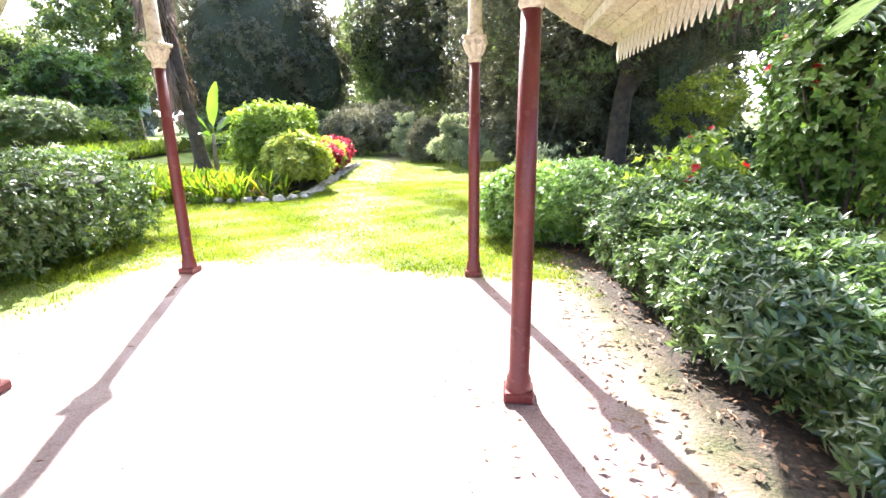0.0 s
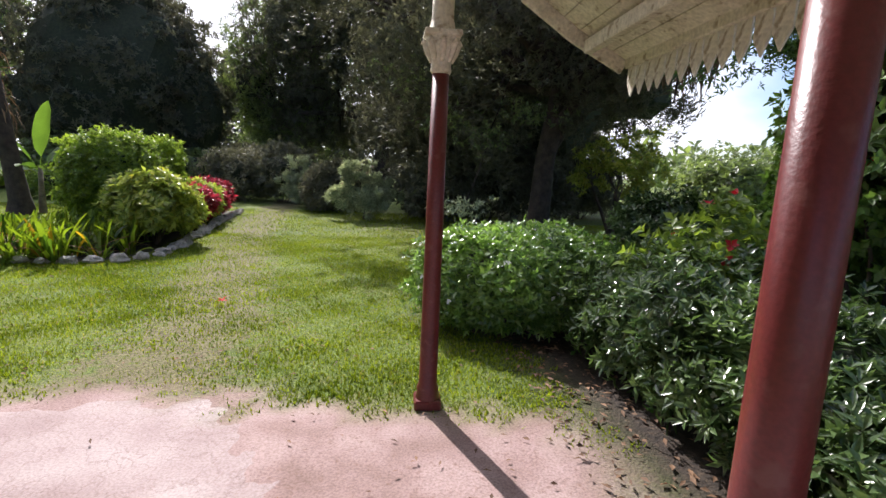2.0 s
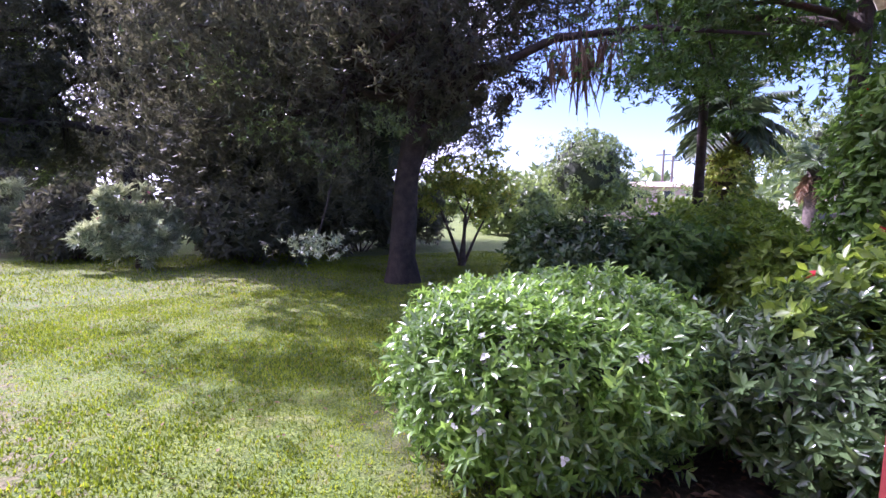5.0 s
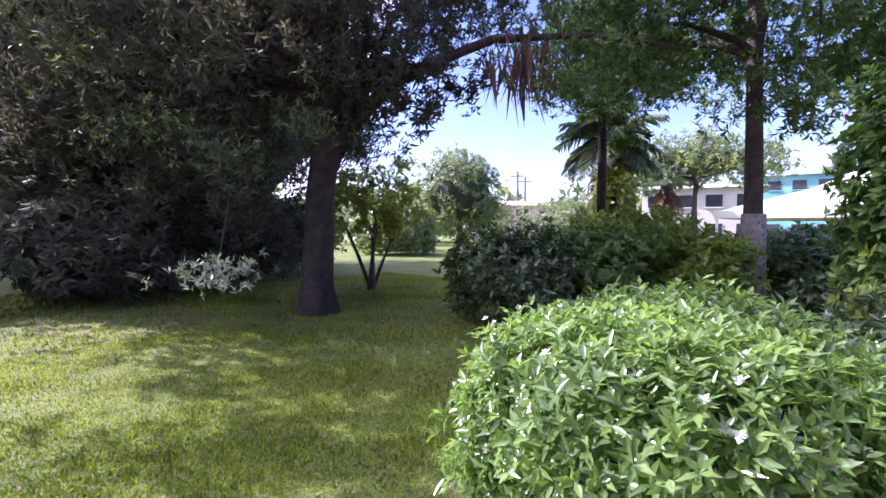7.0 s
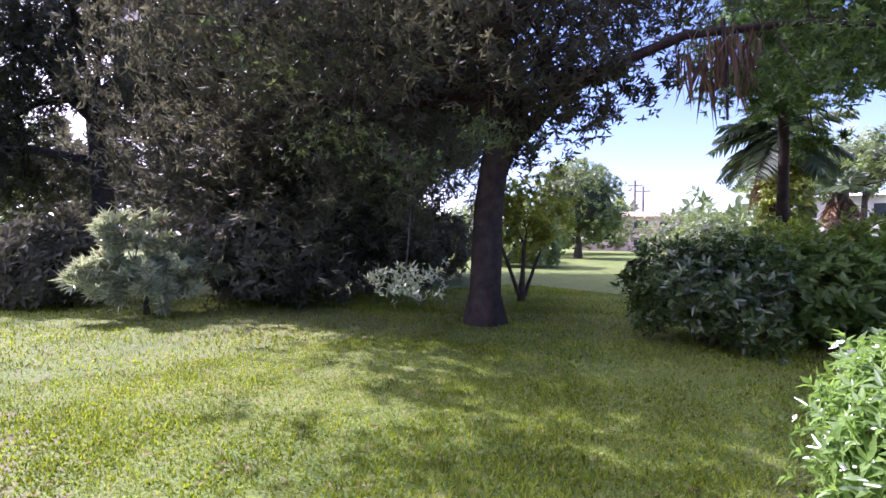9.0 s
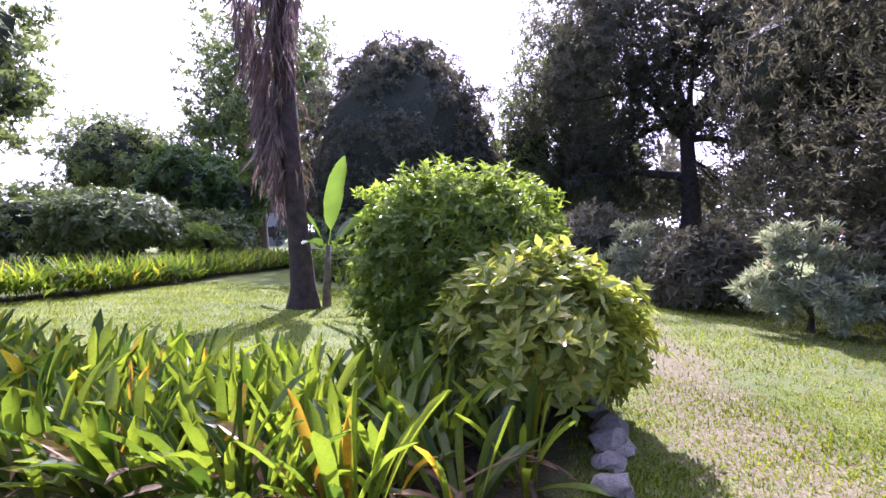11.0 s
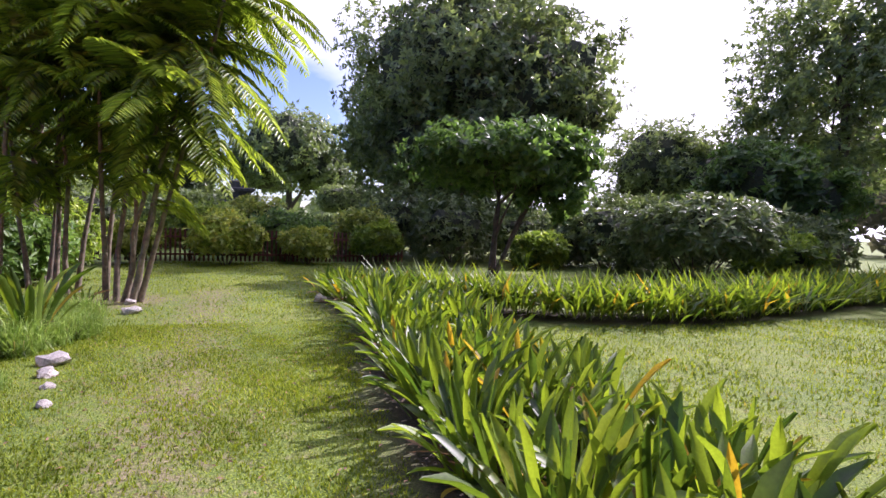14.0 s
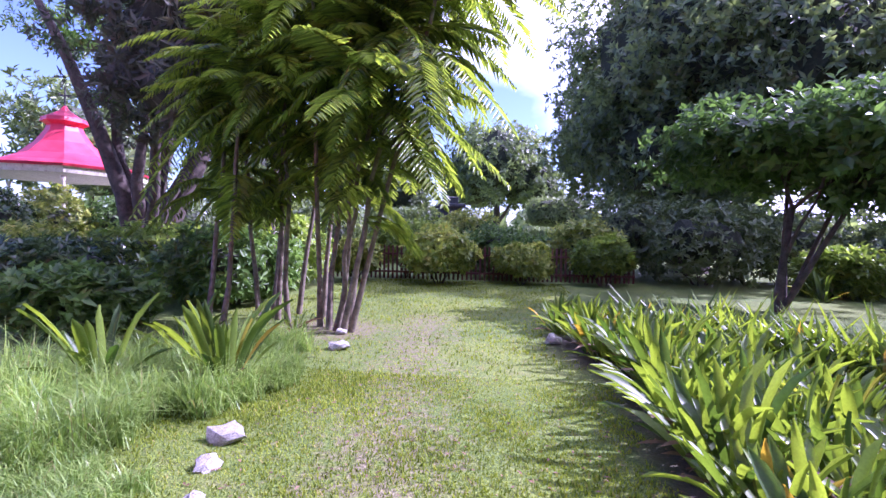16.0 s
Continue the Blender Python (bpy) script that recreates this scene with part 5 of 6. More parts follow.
bush("frangipani", -19.8, 20.2, (1.9, 1.9, 0.95), 1.75, 1500, 6, 0.26, 0.1, GREY_LEAF, "wide grey-green shrub with open rosettes of leaves", "shrub", seed=170, lump=0.3, freq=0.9, spread=70, upward=0.8, stems=10, depth=0.4)
for i, (x, y, r, h, mt) in enumerate(((-23.6, 22.5, 1.8, 1.3, GREEN_TREE), (-27.0, 22.0, 2.2, 1.6, GREEN_TREE), (-22.5, 27.0, 2.0, 1.2, GREEN_TREE), (-29.5, 15.5, 2.2, 1.5, GREY_LEAF), (-30.5, 19.0, 2.0, 1.3, GREEN_TREE),
                                      (-26.5, 18.3, 1.0, 0.7, BRIGHT), (-20.6, 24.5, 1.2, 0.9, BRIGHT), (-16.0, 29.0, 2.2, 1.2, GREEN_TREE), (-11.0, 30.0, 2.2, 1.1, GREEN_TREE), (-7.0, 29.0, 1.8, 1.2, DARK_LEAF), (-31.5, 13.2, 1.8, 1.7, GREEN_TREE), (-33.5, 16.8, 2.4, 2.0, GREEN_TREE), (-27.5, 20.2, 1.2, 1.0, GREEN_TREE), (-29.0, 25.0, 2.2, 1.7, GREEN_TREE))):
    bush("garden_shrub", x, y, (r, r, h), h, 620, 6, 0.27, 0.115, mt, "leafy green garden shrub beyond the lawn", "shrub", "shrubs beyond the lawn", seed=180 + i, lump=0.3, freq=0.7)
strap_clump(-25.3, 17.3, 14, 1.1, 5, "", "yellow-green spiky rosette plant on the lawn")

# dark undergrowth under the weeping trees
for i, (x, y, r, h) in enumerate(((1.6, 18.6, 1.3, 1.0), (3.4, 19.6, 1.4, 1.3), (5.4, 20.4, 1.5, 1.2), (-2.0, 21.0, 1.0, 0.9), (1.6, 20.4, 1.1, 1.0), (-4.6, 24.5, 1.4, 1.2), (-6.6, 25.0, 1.4, 1.0), (7.6, 21.5, 1.4, 1.1))):
    bush("undergrowth_shrub", x, y, (r, r, h), h, 750, 6, 0.23, 0.07, DARK_LEAF, "dark shaded shrub under the weeping trees", "shrub", "undergrowth", seed=400 + i, lump=0.4, freq=0.8)

# ---- fence and its bushes ----
FENCE_LINE = [(-27.6, 0.5), (-27.9, 8.0), (-28.4, 13.0)]
fence = thing("picket_fence", -27.9, 6.0, 0, "dark red picket fence half hidden by bushes", "fence")
bm = bmesh.new()
add_box(bm, (0, 0, 0.6), (0.02, 0.07, 1.2), 0, 0.004)
picket = bm_mesh("picket", bm, FENCE_RED)
for x, y, a in along(FENCE_LINE, 0.16):
    part("picket", picket, fence, m=pose(x + 27.9, y - 6.0, 0.05, 0, 0, math.degrees(a) - 90))
for z in (0.3, 0.95):
    for (x0, y0), (x1, y1) in zip(FENCE_LINE, FENCE_LINE[1:]):
        bm = bmesh.new()
        add_box(bm, ((x0 + x1) / 2 + 27.93, (y0 + y1) / 2 - 6.0, z), (0.03, math.hypot(x1 - x0, y1 - y0), 0.07), math.atan2(y1 - y0, x1 - x0) - math.pi / 2)
        part("rail", bm_mesh("rail", bm, FENCE_RED), fence)
for i, (x, y, r, h) in enumerate(((-26.9, 3.2, 0.8, 0.75), (-26.9, 6.2, 1.15, 0.95), (-27.5, 9.0, 0.85, 0.7), (-27.9, 11.8, 1.0, 0.8), (-29.3, 4.6, 1.4, 1.15), (-29.8, 8.2, 1.5, 1.0), (-26.2, 0.6, 1.6, 1.1), (-30.5, 11.5, 1.5, 1.2), (-32.5, 6.4, 1.3, 1.5))):
    bush("variegated_bush", x, y, (r * 0.8, r, h * 0.75), h * 1.15, 800, 6, 0.24, 0.1, (CROTON, CROTON, CROTON, BRIGHT, BRIGHT, HIBISCUS)[i % 6], "pale yellow-green bush leaning over the fence", "bush", "bushes along the fence", seed=200 + i, lump=0.5, freq=1.0, depth=0.4)
topiary = thing("topiary_hedge", -54.0, 12.5, 0, "flat-topped clipped dark hedge on stems", "hedge")
# solid head in the same shade-dark colour beneath its leaf skin
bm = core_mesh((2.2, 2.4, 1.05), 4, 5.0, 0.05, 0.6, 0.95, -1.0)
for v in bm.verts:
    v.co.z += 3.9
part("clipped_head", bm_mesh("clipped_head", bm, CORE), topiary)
q, nr = shell_points(1800, (2.2, 2.4, 1.1), np.random.default_rng(9), 5.0, -1.0, 0.05, 0.05, 0.6, 4)
V, F = whorls(q + np.array([[0, 0, 3.9]]), nr, 5, 0.25, 0.12, 60, np.random.default_rng(10))
part("foliage", mesh_of("foliage", V, F, GREEN_TREE), topiary)
part("stem", mesh_of("stem", *tube([(0, 0, 0), (0, 0, 1.5), (0, 0, 3.2)], [0.2, 0.16, 0.15], 8), BARK), topiary)
for i, (x, y, sx, sy, h) in enumerate(((-50, 9.0, 1.5, 5.0, 1.2), (-46, 14.0, 1.4, 4.0, 1.1), (-44, 6.0, 1.6, 3.0, 1.2), (-48, 1.0, 2.2, 3.0, 1.6), (-40, 2.0, 2.0, 2.2, 1.6), (-36, -2.0, 2.0, 2.4, 1.6), (-33, 8.5, 1.4, 3.0, 0.9))):
    bush("clipped_hedge", x, y, (sx, sy, h), h, 520, 6, 0.32, 0.14, GREEN_TREE if i % 2 else GREY_LEAF, "clipped garden hedge beyond the fence", "hedge", "hedges beyond the fence", seed=220 + i, power=4, lump=0.1, stems=0)
orn = thing("stone_ornament", -42.0, 4.6, 0, "dark stepped stone ornament among shrubs", "ornament")
for s, z, h in ((2.2, 1.0, 2.0), (1.7, 2.3, 0.6), (2.2, 2.75, 0.3), (1.5, 3.2, 0.6), (1.9, 3.6, 0.25), (1.0, 3.95, 0.5)):
    bm = bmesh.new()
    add_box(bm, (0, 0, z), (s, s, h), 0.2, 0.05)
    part("tier", bm_mesh("tier", bm, ASH_GREY), orn)

# ---- clump palm by the grass path ----
clump = thing("clump_palm", -18.5, 5.6, 0, "clump of slender palm canes with arching bright fronds", "palm")
r2 = random.Random(17)
for i, (dx, dy, tx, ty, h) in enumerate(((0.0, 0.1, 0.15, 0.5, 4.6), (0.12, -0.05, -0.1, 0.2, 5.6), (0.25, 0.12, 0.75, 0.85, 3.9), (-0.5, -1.3, -0.3, -1.1, 5.2), (-0.3, -1.0, 0.1, -0.9, 4.4), (-0.7, -1.5, -1.2, -1.3, 5.8),
                                         (0.4, 0.3, 0.5, 1.3, 4.9), (-0.1, -0.3, 0.6, -0.2, 5.4), (-0.2, 0.2, -0.6, 1.0, 6.6), (-1.2, -1.2, -1.6, -0.4, 6.8), (0.6, -2.0, -0.4, -2.1, 5.0), (0.5, -1.8, 0.2, -1.6, 4.2), (-1.0, -0.6, -0.8, -0.2, 6.2), (-0.9, -1.9, -0.9, -2.4, 5.0), (0.3, 0.4, 0.5, 1.9, 6.0))):
    cane = part("cane", mesh_of("cane", *tube(bend_line((dx, dy, -0.02), (tx, ty, h), 6, 0.0, r2, 0.05), [0.06, 0.044, 0.039, 0.036, 0.034, 0.032, 0.03], 8), CANE, True), clump)
    g = np.random.default_rng(300 + i)
    for k in range(22):
        a, e = k * 2.4 + i, g.uniform(-0.5, 1.2)
        V, F, line = frond_arrays((tx, ty, h - 0.1 * (k % 3)), (math.cos(a) * math.cos(e), math.sin(a) * math.cos(e), math.sin(e)), g.uniform(1.5, 2.3), g.uniform(0.35, 0.75), 34, 0.48 if ty > 0.3 else 0.36, 0.05 if ty > 0.3 else 0.036, g)
        part("frond", mesh_of("frond", V, F, PALM), cane)
    for k in range(13):
        a, f = k * 2.1 + i, g.uniform(0.42, 0.95)
        V, F, line = frond_arrays((dx + (tx - dx) * f, dy + (ty - dy) * f, h * f), (math.cos(a) * 0.8, math.sin(a) * 0.8, 0.5), 1.4, 0.9, 26, 0.4, 0.045, g)
        part("frond", mesh_of("frond", V, F, PALM), cane)
for i, (x, y, r, h, mt) in enumerate(((-20.6, 2.4, 1.3, 0.8, HIBISCUS), (-22.0, -0.5, 1.6, 0.9, BRIGHT), (-19.6, -1.0, 1.5, 0.7, HEDGE), (-24.0, 1.5, 1.5, 1.1, BRIGHT), (-17.2, 1.8, 1.0, 0.5, HIBISCUS), (-21.5, -4.0, 2.0, 0.8, CROTON))):
    bush("garden_shrub", x, y, (r, r, h), h, 700, 6, 0.22, 0.09, mt, "shady leafy shrub under the palms", "shrub", "shrubs under the palms", seed=240 + i, lump=0.3, freq=0.9)
tree("canopy_tree", -22.0, 2.6, [(0, 0, -0.1), (0.1, 0, 1.5), (0, 0.1, 3.5), (0.1, 0, 5.5)], 0.16,
     [(0.5, 1.0, 7.0, 2.6, 2.8, 2.4), (0, -2.0, 6.4, 2.6, 2.6, 2.4), (1.5, -1.0, 4.6, 1.8, 2.0, 1.5), (-0.5, 1.8, 9.4, 2.8, 2.8, 2.2), (0.5, -3.2, 9.0, 2.8, 2.8, 2.4)], 7000, 6, 0.28, 0.08, DARK_LEAF, BARK,
     "dark leafy tree crowding over the clump palm", seed=259, depth=0.6, lump=0.4, freq=0.6, core=0.62)
tree("forked_tree", -25.4, -3.8, [(0, 0, -0.1), (0, 0, 0.5), (0.02, 0, 1.1)], 0.5,
     [(-2.6, -4.4, 9.4, 2.4, 2.4, 1.4), (2.2, 1.6, 10.0, 3.4, 3.2, 2.0), (-1.0, 4.0, 9.6, 3.6, 3.4, 2.4), (0.5, -1.2, 6.2, 0.9, 0.9, 0.9), (4.5, 4.5, 9.0, 3.0, 3.0, 2.2)], 4200, 6, 0.26, 0.09, FEATHER, BARK,
     "old forked tree with a thin feathery crown", seed=260, depth=0.6, lump=0.5, freq=0.6,
     limbs=[([(0.1, -0.1, 0.6), (0.35, -0.45, 2.8), (0.8, -1.05, 5.0), (1.3, -1.8, 7.4), (1.8, -2.5, 9.2)], [0.34, 0.27, 0.22, 0.16, 0.08]), ([(0, 0, 0.6), (-0.25, 0.35, 3.6), (-0.7, 0.8, 6.4), (-0.9, 1.1, 9.2)], [0.36, 0.29, 0.24, 0.12]),
            ([(-0.2, 0.2, 0.6), (-0.8, 0.9, 2.8), (-1.3, 1.5, 4.8), (-2.0, 2.2, 8.0)], [0.3, 0.26, 0.22, 0.12])])

for i, (x, y, r, zc) in enumerate(((-46, -1.0, 3.6, 6.0), (-40, -8.0, 3.4, 5.4), (-52, -12, 4.5, 6.5), (-36, -16, 4.5, 6.5))):
    tree("garden_tree", x, y, [(0, 0, -0.1), (0, 0, 1.8), (0.1, 0, 4)], 0.25, [(0, 0, zc, r, r, r * 0.75), (r * 0.5, r * 0.6, zc * 0.7, r * 0.6, r * 0.6, r * 0.5)], 1000, 6, 0.5, 0.21, GREEN_TREE, BARK,
         "leafy garden tree beyond the palms", seed=500 + i, depth=0.4, lump=0.4, core=0.6, group="trees beyond the palms")

# ---- the red-roofed bandstand ----
stand = thing("bandstand", -29.1, -10.7, -0.7, "octagonal bandstand with a bell-shaped red roof and white posts", "pavilion")
SIDES = 8
part("plinth", mesh_of("plinth", *turned([(3.1, 0), (3.1, 1.9), (3.2, 1.95), (3.2, 2.1)], SIDES), WHITE_WALL), stand)
part("roof", mesh_of("roof", *turned([(3.25, 4.75), (3.3, 4.85), (2.35, 5.1), (1.6, 5.45), (1.05, 6.0), (0.72, 6.5), (0.62, 6.8)], SIDES), ROOF_RED), stand)
part("cupola", mesh_of("cupola", *turned([(0.62, 6.75), (0.86, 6.9), (0.82, 7.08), (0.48, 7.25), (0.2, 7.45), (0.05, 7.65)], SIDES), ROOF_RED), stand)
part("valance", mesh_of("valance", *turned([(3.05, 4.5), (3.1, 4.5), (3.2, 4.8), (3.1, 4.8)], SIDES), CREAM), stand)
for k in range(SIDES):
    a = 2 * math.pi * k / SIDES
    part("post", mesh_of("post", *turned([(0.09, 2.05), (0.07, 2.2), (0.06, 4.2), (0.12, 4.4)], 10), CREAM, True), stand, m=pose(2.85 * math.cos(a), 2.85 * math.sin(a), 0))
vane = bmesh.new()
add_box(vane, (0, 0, 8.0), (0.05, 0.05, 1.0))
add_box(vane, (0, 0, 8.1), (0.6, 0.04, 0.04))
add_box(vane, (0, 0, 8.1), (0.04, 0.6, 0.04))
add_box(vane, (0.15, 0, 8.45), (0.8, 0.03, 0.07), 0.7)
part("weather_vane", bm_mesh("weather_vane", vane, IRON), stand)
for i, (x, y, r, h, mt) in enumerate(((-26.5, -8.6, 1.4, 1.5, CROTON), (-24.5, -8.8, 1.3, 1.4, HEDGE), (-28.4, -7.0, 1.5, 1.6, HIBISCUS), (-23.0, -10.5, 1.8, 1.5, BRIGHT), (-31.5, -6.5, 2, 1.6, GREEN_TREE))):
    bush("flower_bush", x, y, (r, r, h), h, 900, 6, 0.2, 0.09, mt, "leafy flower bush in front of the bandstand", "bush", "bushes by the bandstand", seed=280 + i, lump=0.3, freq=0.9)

# ---- east side: lone trunk, shrubs, palms, houses ----
lone = tree("feathery_tree", 8.7, 8.8, [(0, 0, -0.1), (0, 0, 0.5), (0.02, 0, 2.2), (0.05, 0.05, 4.4), (0.1, 0.1, 7.5)], 0.2,
     [(-1.2, 1.7, 4.7, 1.7, 1.6, 1.2), (-0.6, -1.4, 4.3, 1.6, 1.6, 1.6), (0.2, 3.2, 4.8, 1.7, 1.6, 1.2), (0.8, -3.0, 3.8, 1.7, 1.7, 1.5), (0, 0.4, 6.6, 3.0, 3.0, 1.6), (-2.4, 0.2, 6.2, 2.0, 2.0, 1.3), (2.2, 1.5, 5.2, 2.0, 2.0, 1.3), (2.6, -1.5, 5.0, 2.0, 2.0, 1.4)],
     8500, 7, 0.16, 0.05, FEATHER, BARK, "tree with a pale lower trunk and feathery foliage", seed=310, depth=0.65, lump=0.6, freq=0.8, flare=1.3)
part("pale_lower_bark", mesh_of("pale_lower_bark", *tube([(0, 0, -0.05), (0, 0, 0.5), (0.01, 0, 1.1), (0.015, 0, 1.7)], [0.275, 0.215, 0.207, 0.19], 14, 0.06, random.Random(9)), PALE_BARK, True), lone, "pale grey bark on the lower trunk")
tree("slender_tree", 10.4, 12.2, [(0, 0, -0.1), (0, 0, 0.6), (0.02, 0, 3.0), (0.0, 0.05, 6.0), (0.05, 0.1, 9.5)], 0.15,
     [(-0.3, 0.2, 4.6, 0.75, 0.75, 0.7), (0.35, -0.3, 5.6, 0.8, 0.8, 0.8), (-0.4, 0.3, 6.6, 0.9, 0.9, 0.8), (0.2, 0, 7.8, 1.3, 1.3, 0.9), (0.5, -0.4, 3.6, 0.5, 0.5, 0.5), (-0.1, 0.1, 9.2, 1.5, 1.5, 1.0)],
     2600, 7, 0.15, 0.045, FEATHER, DARK_BARK, "slender dark-stemmed tree with feathery sprays beside the palms", seed=312, depth=0.7, lump=0.5, freq=0.8, flare=1.2)
bush("dark_shrub", 5.2, 11.45, (0.95, 0.95, 0.68), 0.7, 1500, 6, 0.14, 0.055, HEDGE, "dark shaded shrub under the tree limb", "shrub", seed=311, lump=0.5, depth=0.5, core=False, stems=9)
for i, (x, y, r, h, mt) in enumerate(((6.6, 10.7, 0.95, 0.68, HIBISCUS), (7.4, 9.4, 0.8, 0.72, BRIGHT), (8.6, 10.8, 1.3, 0.88, BRIGHT), (10.4, 8.6, 1.1, 0.65, HEDGE), (9.4, 6.6, 1.2, 0.6, HIBISCUS), (7.0, 7.2, 0.9, 0.5, HEDGE), (11.5, 6.8, 1.5, 0.8, FEATHER))):
    bush("garden_shrub", x, y, (r, r, h), h, 1100, 6, 0.16, 0.07, mt, "loose green shrub by the lone tree", "shrub", "shrubs by the lone tree", seed=320 + i, lump=0.55, freq=1.1, depth=0.55, core=False, stems=8)
tree("small_tree", 6.3, 16.0, [(0, 0, -0.05), (0.05, 0, 0.7), (0.1, 0, 1.3)], 0.07, [(0.2, 0, 2.1, 1.3, 1.2, 1.1), (-0.6, 0.3, 1.8, 0.8, 0.8, 0.7), (0.9, 0.4, 1.5, 0.8, 0.8, 0.8)], 800, 6, 0.14, 0.06, CROTON, BARK,
     "thin small tree with sparse yellow-green leaves", seed=330, depth=0.7, lump=0.4, freq=0.9,
     limbs=[([(0, 0, 0), (-0.3, 0.1, 0.8), (-0.7, 0.2, 1.7)], [0.05, 0.04, 0.02]), ([(0.05, 0, 0), (0.4, 0, 0.7), (0.9, 0.1, 1.4)], [0.05, 0.035, 0.02])])
fan = thing("fan_palm", 14.0, 13.45, 0, "fan palm with stiff blue-green fronds and vines on its trunk", "palm")
part("trunk", mesh_of("trunk", *tube([(0, 0, 0), (0, 0, 2), (0.05, 0, 4.5)], [0.32, 0.3, 0.28], 12, 0.15, random.Random(2)), BARK, True), fan)
palm_crown(fan, (0.05, 0, 4.5), 26, 1.75, 0.4, 26, 0.85, 0.075, FAN_PALM, 22, -0.9, 1.3)
palm_crown(fan, (0.05, 0, 4.2), 10, 1.3, 0.5, 16, 0.6, 0.06, DRY, 25, -1.4, -0.9)
bush("climbing_vine", 13.55, 13.1, (0.6, 0.6, 1.5), 1.9, 600, 6, 0.16, 0.09, CROTON, "yellow-green vine climbing a palm trunk", "vine", seed=331, core=False, stems=0)
fan2 = thing("fan_palm", 20.5, 13.5, 0, "fan palm with a skirt of dry fronds", "palm")
part("trunk", mesh_of("trunk", *tube([(0, 0, 0), (0, 0, 3.4)], [0.3, 0.25], 10), BARK, True), fan2)
palm_crown(fan2, (0, 0, 3.4), 14, 1.1, 0.3, 16, 0.7, 0.07, FAN_PALM, 23, 0, 1.3)
palm_crown(fan2, (0, 0, 3.2), 12, 1.0, 0.5, 14, 0.6, 0.07, DRY, 24, -1.4, -0.8)
tree("round_tree", 28.9, 31.2, [(0, 0, -0.1), (0, 0, 1.5), (0, 0, 3)], 0.25, [(0, 0, 4.2, 3.0, 2.9, 3.2)], 1700, 6, 0.3, 0.13, GREEN_TREE, BARK, "round dense green tree on the far lawn", seed=333, depth=0.2, lump=0.15, core=0.8)
tree("flat_tree", 34.0, 15.5, [(0, 0, -0.1), (0, 0, 2.5), (0.2, 0, 4.5)], 0.25, [(0, 0, 5.8, 5.2, 5.0, 1.5), (0, 3, 5.0, 3, 3, 1.2)], 1800, 6, 0.32, 0.13, GREEN_TREE, BARK, "flat-crowned green tree before the houses", seed=334, depth=0.3, lump=0.3, core=0.6)
for i, (x, y, r, h) in enumerate(((26, 38, 4, 2.2), (33, 40, 4, 2.4), (40, 38, 4, 2.2), (20, 30, 2.0, 1.2), (17, 26, 2.0, 1.4), (40, 26, 3, 1.8), (46, 31, 4, 2))):
    bush("far_shrub", x, y, (r, r, h), h, 700, 6, 0.34, 0.16, GREEN_TREE, "far green shrub across the lawn", "shrub", "shrubs across the lawn", seed=340 + i, lump=0.3, freq=0.4, stems=0)


def house(name, x, y, rz, w, d, h, wall, roof_mat, storeys, bays, label, hip=1.2):
    ob = thing(name, x, y, 0, label, "house", rz=rz)
    bm = bmesh.new()
    add_box(bm, (0, 0, h / 2), (w, d, h))
    part("wall", bm_mesh("wall", bm, wall), ob)
    vs = [(-w / 2 - 0.5, -d / 2 - 0.5, h), (w / 2 + 0.5, -d / 2 - 0.5, h), (w / 2 + 0.5, d / 2 + 0.5, h), (-w / 2 - 0.5, d / 2 + 0.5, h), (-w / 2 + d / 2, 0, h + hip), (w / 2 - d / 2, 0, h + hip)]
    part("roof", mesh_of("roof", vs, [(0, 1, 5, 4), (1, 2, 5), (2, 3, 4, 5), (3, 0, 4), (3, 2, 1, 0)], roof_mat), ob)
    for s in range(storeys):
        for b in range(bays):
            z = h / storeys * (s + 0.55)
            xx = -w / 2 + w * (b + 0.5) / bays
            bm = bmesh.new()
            add_box(bm, (xx, -d / 2 - 0.02, z), (w / bays * 0.55, 0.1, h / storeys * 0.42), 0, 0.01)
            win = part("window", bm_mesh("window", bm, GLASS_DARK), ob)
            bm = bmesh.new()
            add_box(bm, (xx, -d / 2 - 0.08, z - h / storeys * 0.24), (w / bays * 0.62, 0.16, 0.1), 0, 0.01)
            part("sill", bm_mesh("sill", bm, wall), win)
    return ob


house("apartment_house", 48, 18, -82, 9, 8, 4.8, WHITE_WALL, WHITE_WALL, 2, 4, "white two-storey house with dark windows", 0.6)
house("pink_house", 58, 45, -55, 12, 8, 4.4, PINK_WALL, PINK_WALL, 2, 4, "low pink rendered house far across the lawn", 0.8)
house("teal_building", 72, 10, -88, 12, 8, 7.6, TEAL, WHITE_WALL, 3, 5, "teal-clad block behind the marquee", 0.4)
house("white_house", -50, 58, 40, 12, 8, 9, WHITE_WALL, TEAL, 3, 4, "white house with dark windows behind the trees", 0.6)
tent = thing("marquee", 27.0, 5.8, 0, "white canvas marquee with a pitched roof on poles", "tent")
part("canopy", mesh_of("canopy", [(-6, -6, 2.1), (6, -6, 2.1), (6, 6, 2.1), (-6, 6, 2.1), (-0.3, -0.3, 4.6), (0.3, -0.3, 4.6), (0.3, 0.3, 4.6), (-0.3, 0.3, 4.6), (-3, -3, 3.1), (3, -3, 3.1), (3, 3, 3.1), (-3, 3, 3.1)],
                       [(0, 1, 9, 8), (1, 2, 10, 9), (2, 3, 11, 10), (3, 0, 8, 11), (8, 9, 5, 4), (9, 10, 6, 5), (10, 11, 7, 6), (11, 8, 4, 7), (4, 5, 6, 7)], CANVAS), tent)
bm = bmesh.new()
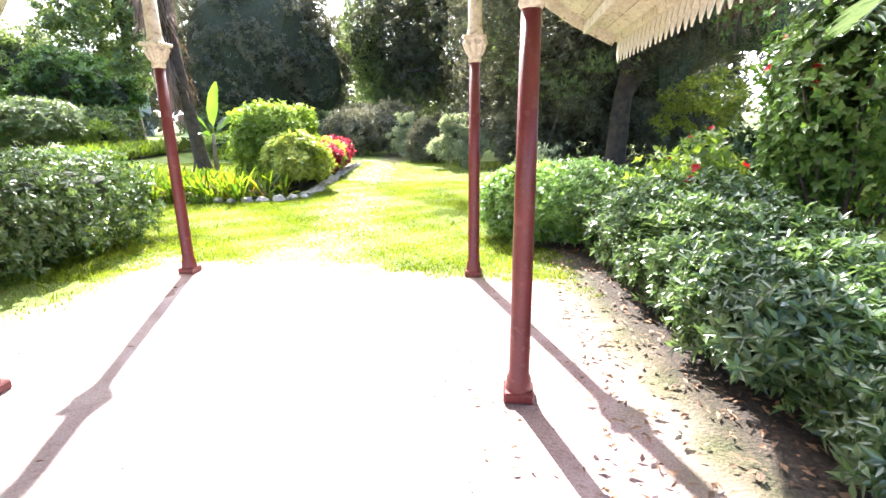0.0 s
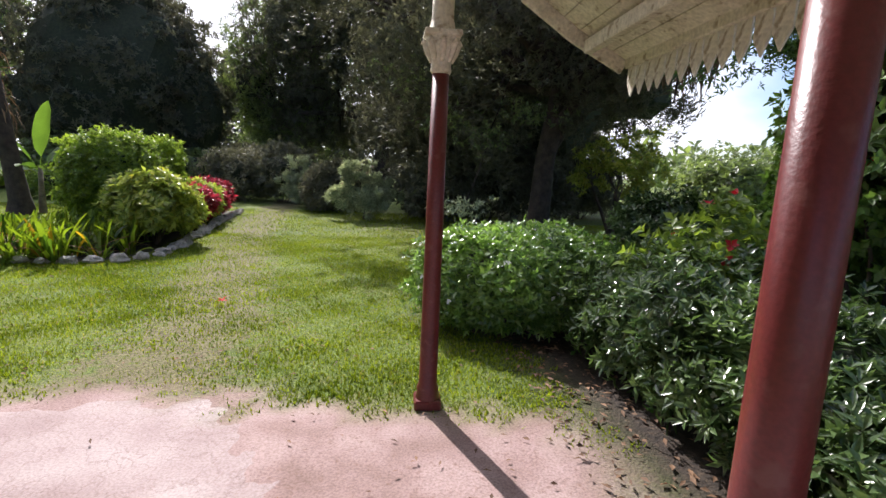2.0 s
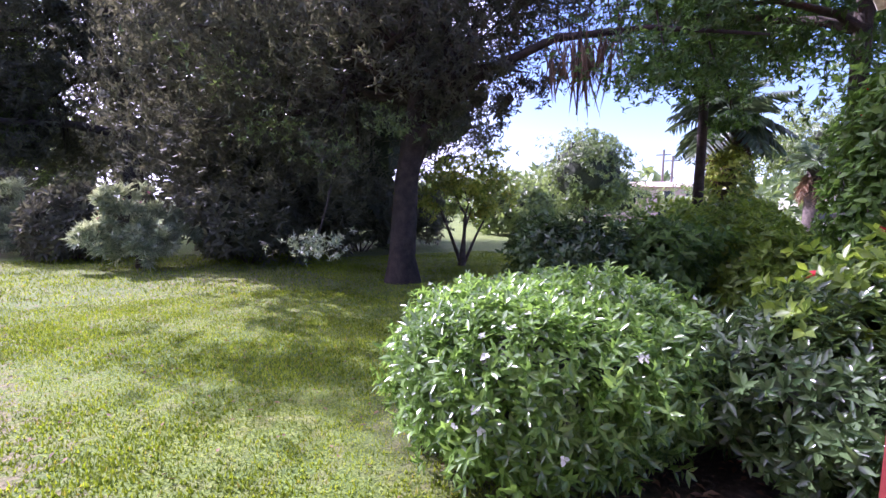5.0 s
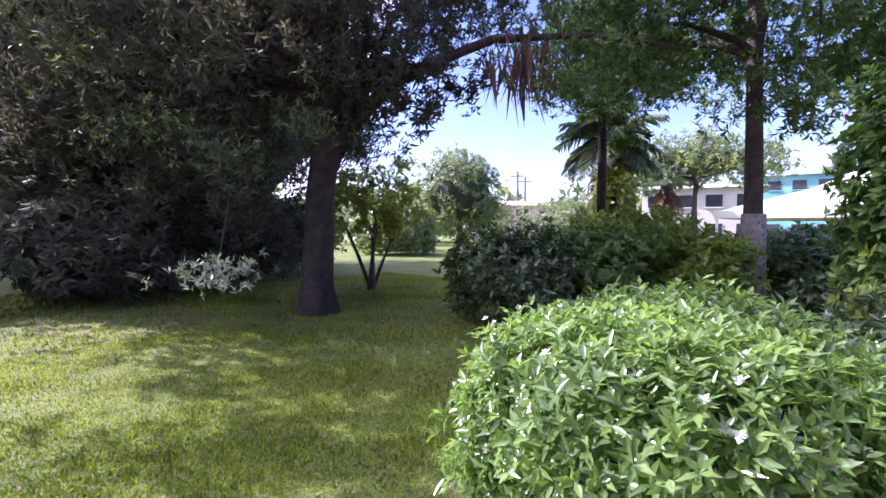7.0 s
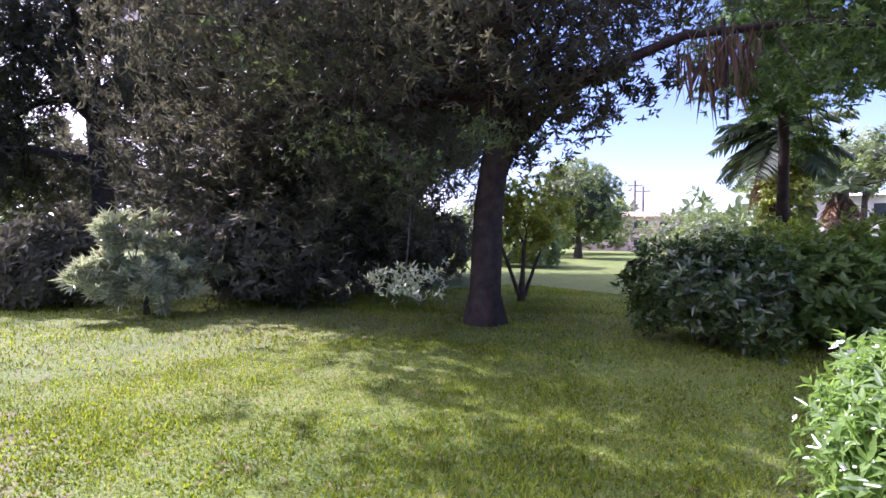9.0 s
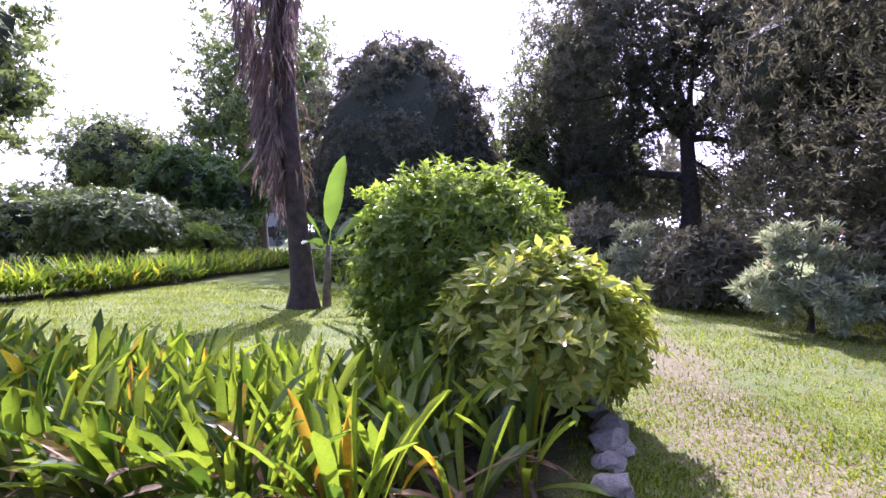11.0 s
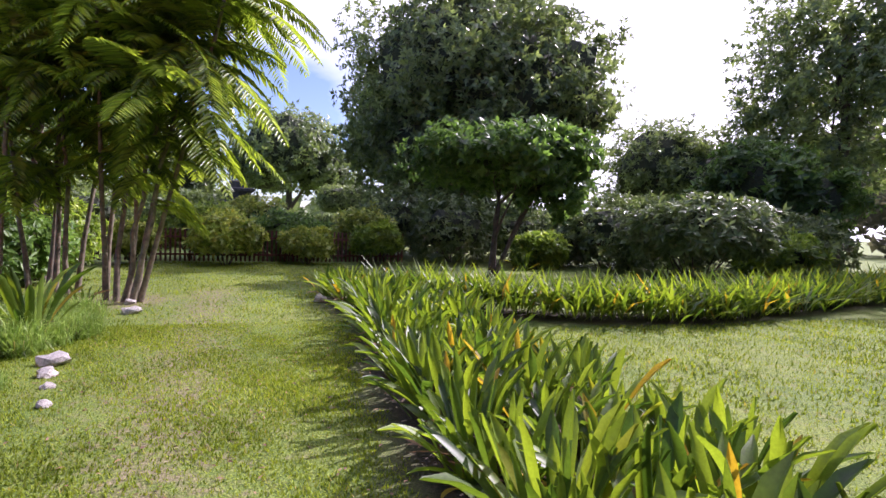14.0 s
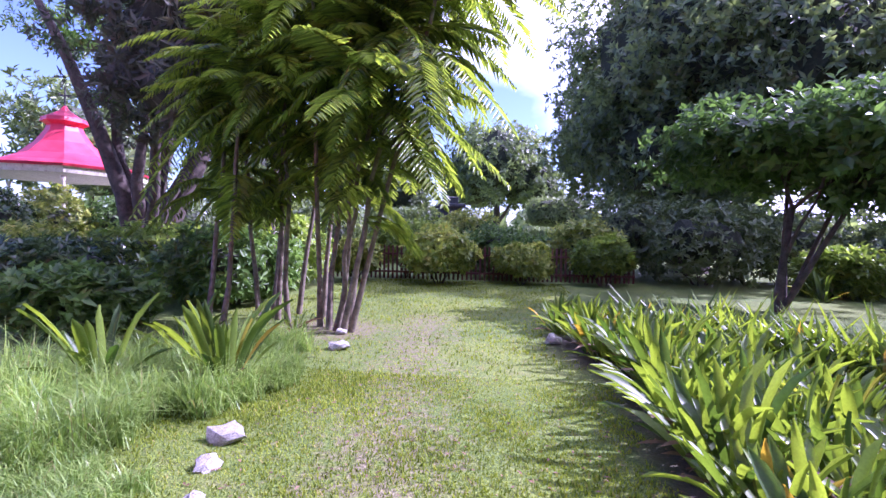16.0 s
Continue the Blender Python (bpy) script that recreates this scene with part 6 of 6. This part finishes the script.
for c, s in (((0, -6, 2.0), (12, 0.03, 0.3)), ((0, 6, 2.0), (12, 0.03, 0.3)), ((-6, 0, 2.0), (0.03, 12, 0.3)), ((6, 0, 2.0), (0.03, 12, 0.3))):
    add_box(bm, c, s)
part("valance", bm_mesh("valance", bm, CANVAS), tent)
for x, y in ((-5.9, -5.9), (-5.9, 0), (-5.9, 5.9), (5.9, -5.9), (5.9, 5.9)):
    part("pole", mesh_of("pole", *turned([(0.05, 0), (0.05, 2.1)], 8), CANVAS), tent, m=pose(x, y, 0))
for x, y, h in ((60, 45, 9.6), (62.5, 45.2, 9.0)):
    pole = thing("power_pole", x, y, 0, "wooden power pole with a cross arm", "pole", "power poles")
    part("mast", mesh_of("mast", *turned([(0.2, 0), (0.14, h)], 8), POLE_WOOD), pole)
    bm = bmesh.new()
    add_box(bm, (0, 0, h - 0.7), (0.12, 1.9, 0.14), 0.4)
    part("cross_arm", bm_mesh("cross_arm", bm, POLE_WOOD), pole)


# ---- distance: woods all round ----
def woods(name, a0, a1, dist, count, tall, mat, seed, label):
    g = np.random.default_rng(seed)
    t = np.radians(g.uniform(a0, a1, count))
    d = dist * g.uniform(0.9, 1.2, count)
    crest = tall * (0.72 + 0.3 * np.sin(t * 23) * np.cos(t * 41 + seed) + 0.18 * np.sin(t * 97))
    z = crest * g.random(count) ** 0.7
    P = np.stack([-9 - np.sin(t) * d, 12 + np.cos(t) * d, z], 1)
    A = np.stack([np.sin(t), -np.cos(t), np.full(count, 0.5)], 1) + g.normal(0, 0.4, (count, 3))
    V, F = whorls(P, A, 5, dist * 0.021, dist * 0.0095, 65, g, plain=True)
    tagged(new(name, mesh_of(name, V, F, mat)), label, "woods", kind="stuff")


woods("far_woods", -35, 50, 62, 3200, 13, DARK_LEAF, 1, "far dark woods beyond the path")
woods("far_woods", 50, 170, 95, 2600, 7, GREEN_TREE, 2, "far green woods beyond the garden")
woods("far_woods", 170, 325, 90, 2600, 9, GREEN_TREE, 3, "far green woods behind the houses")
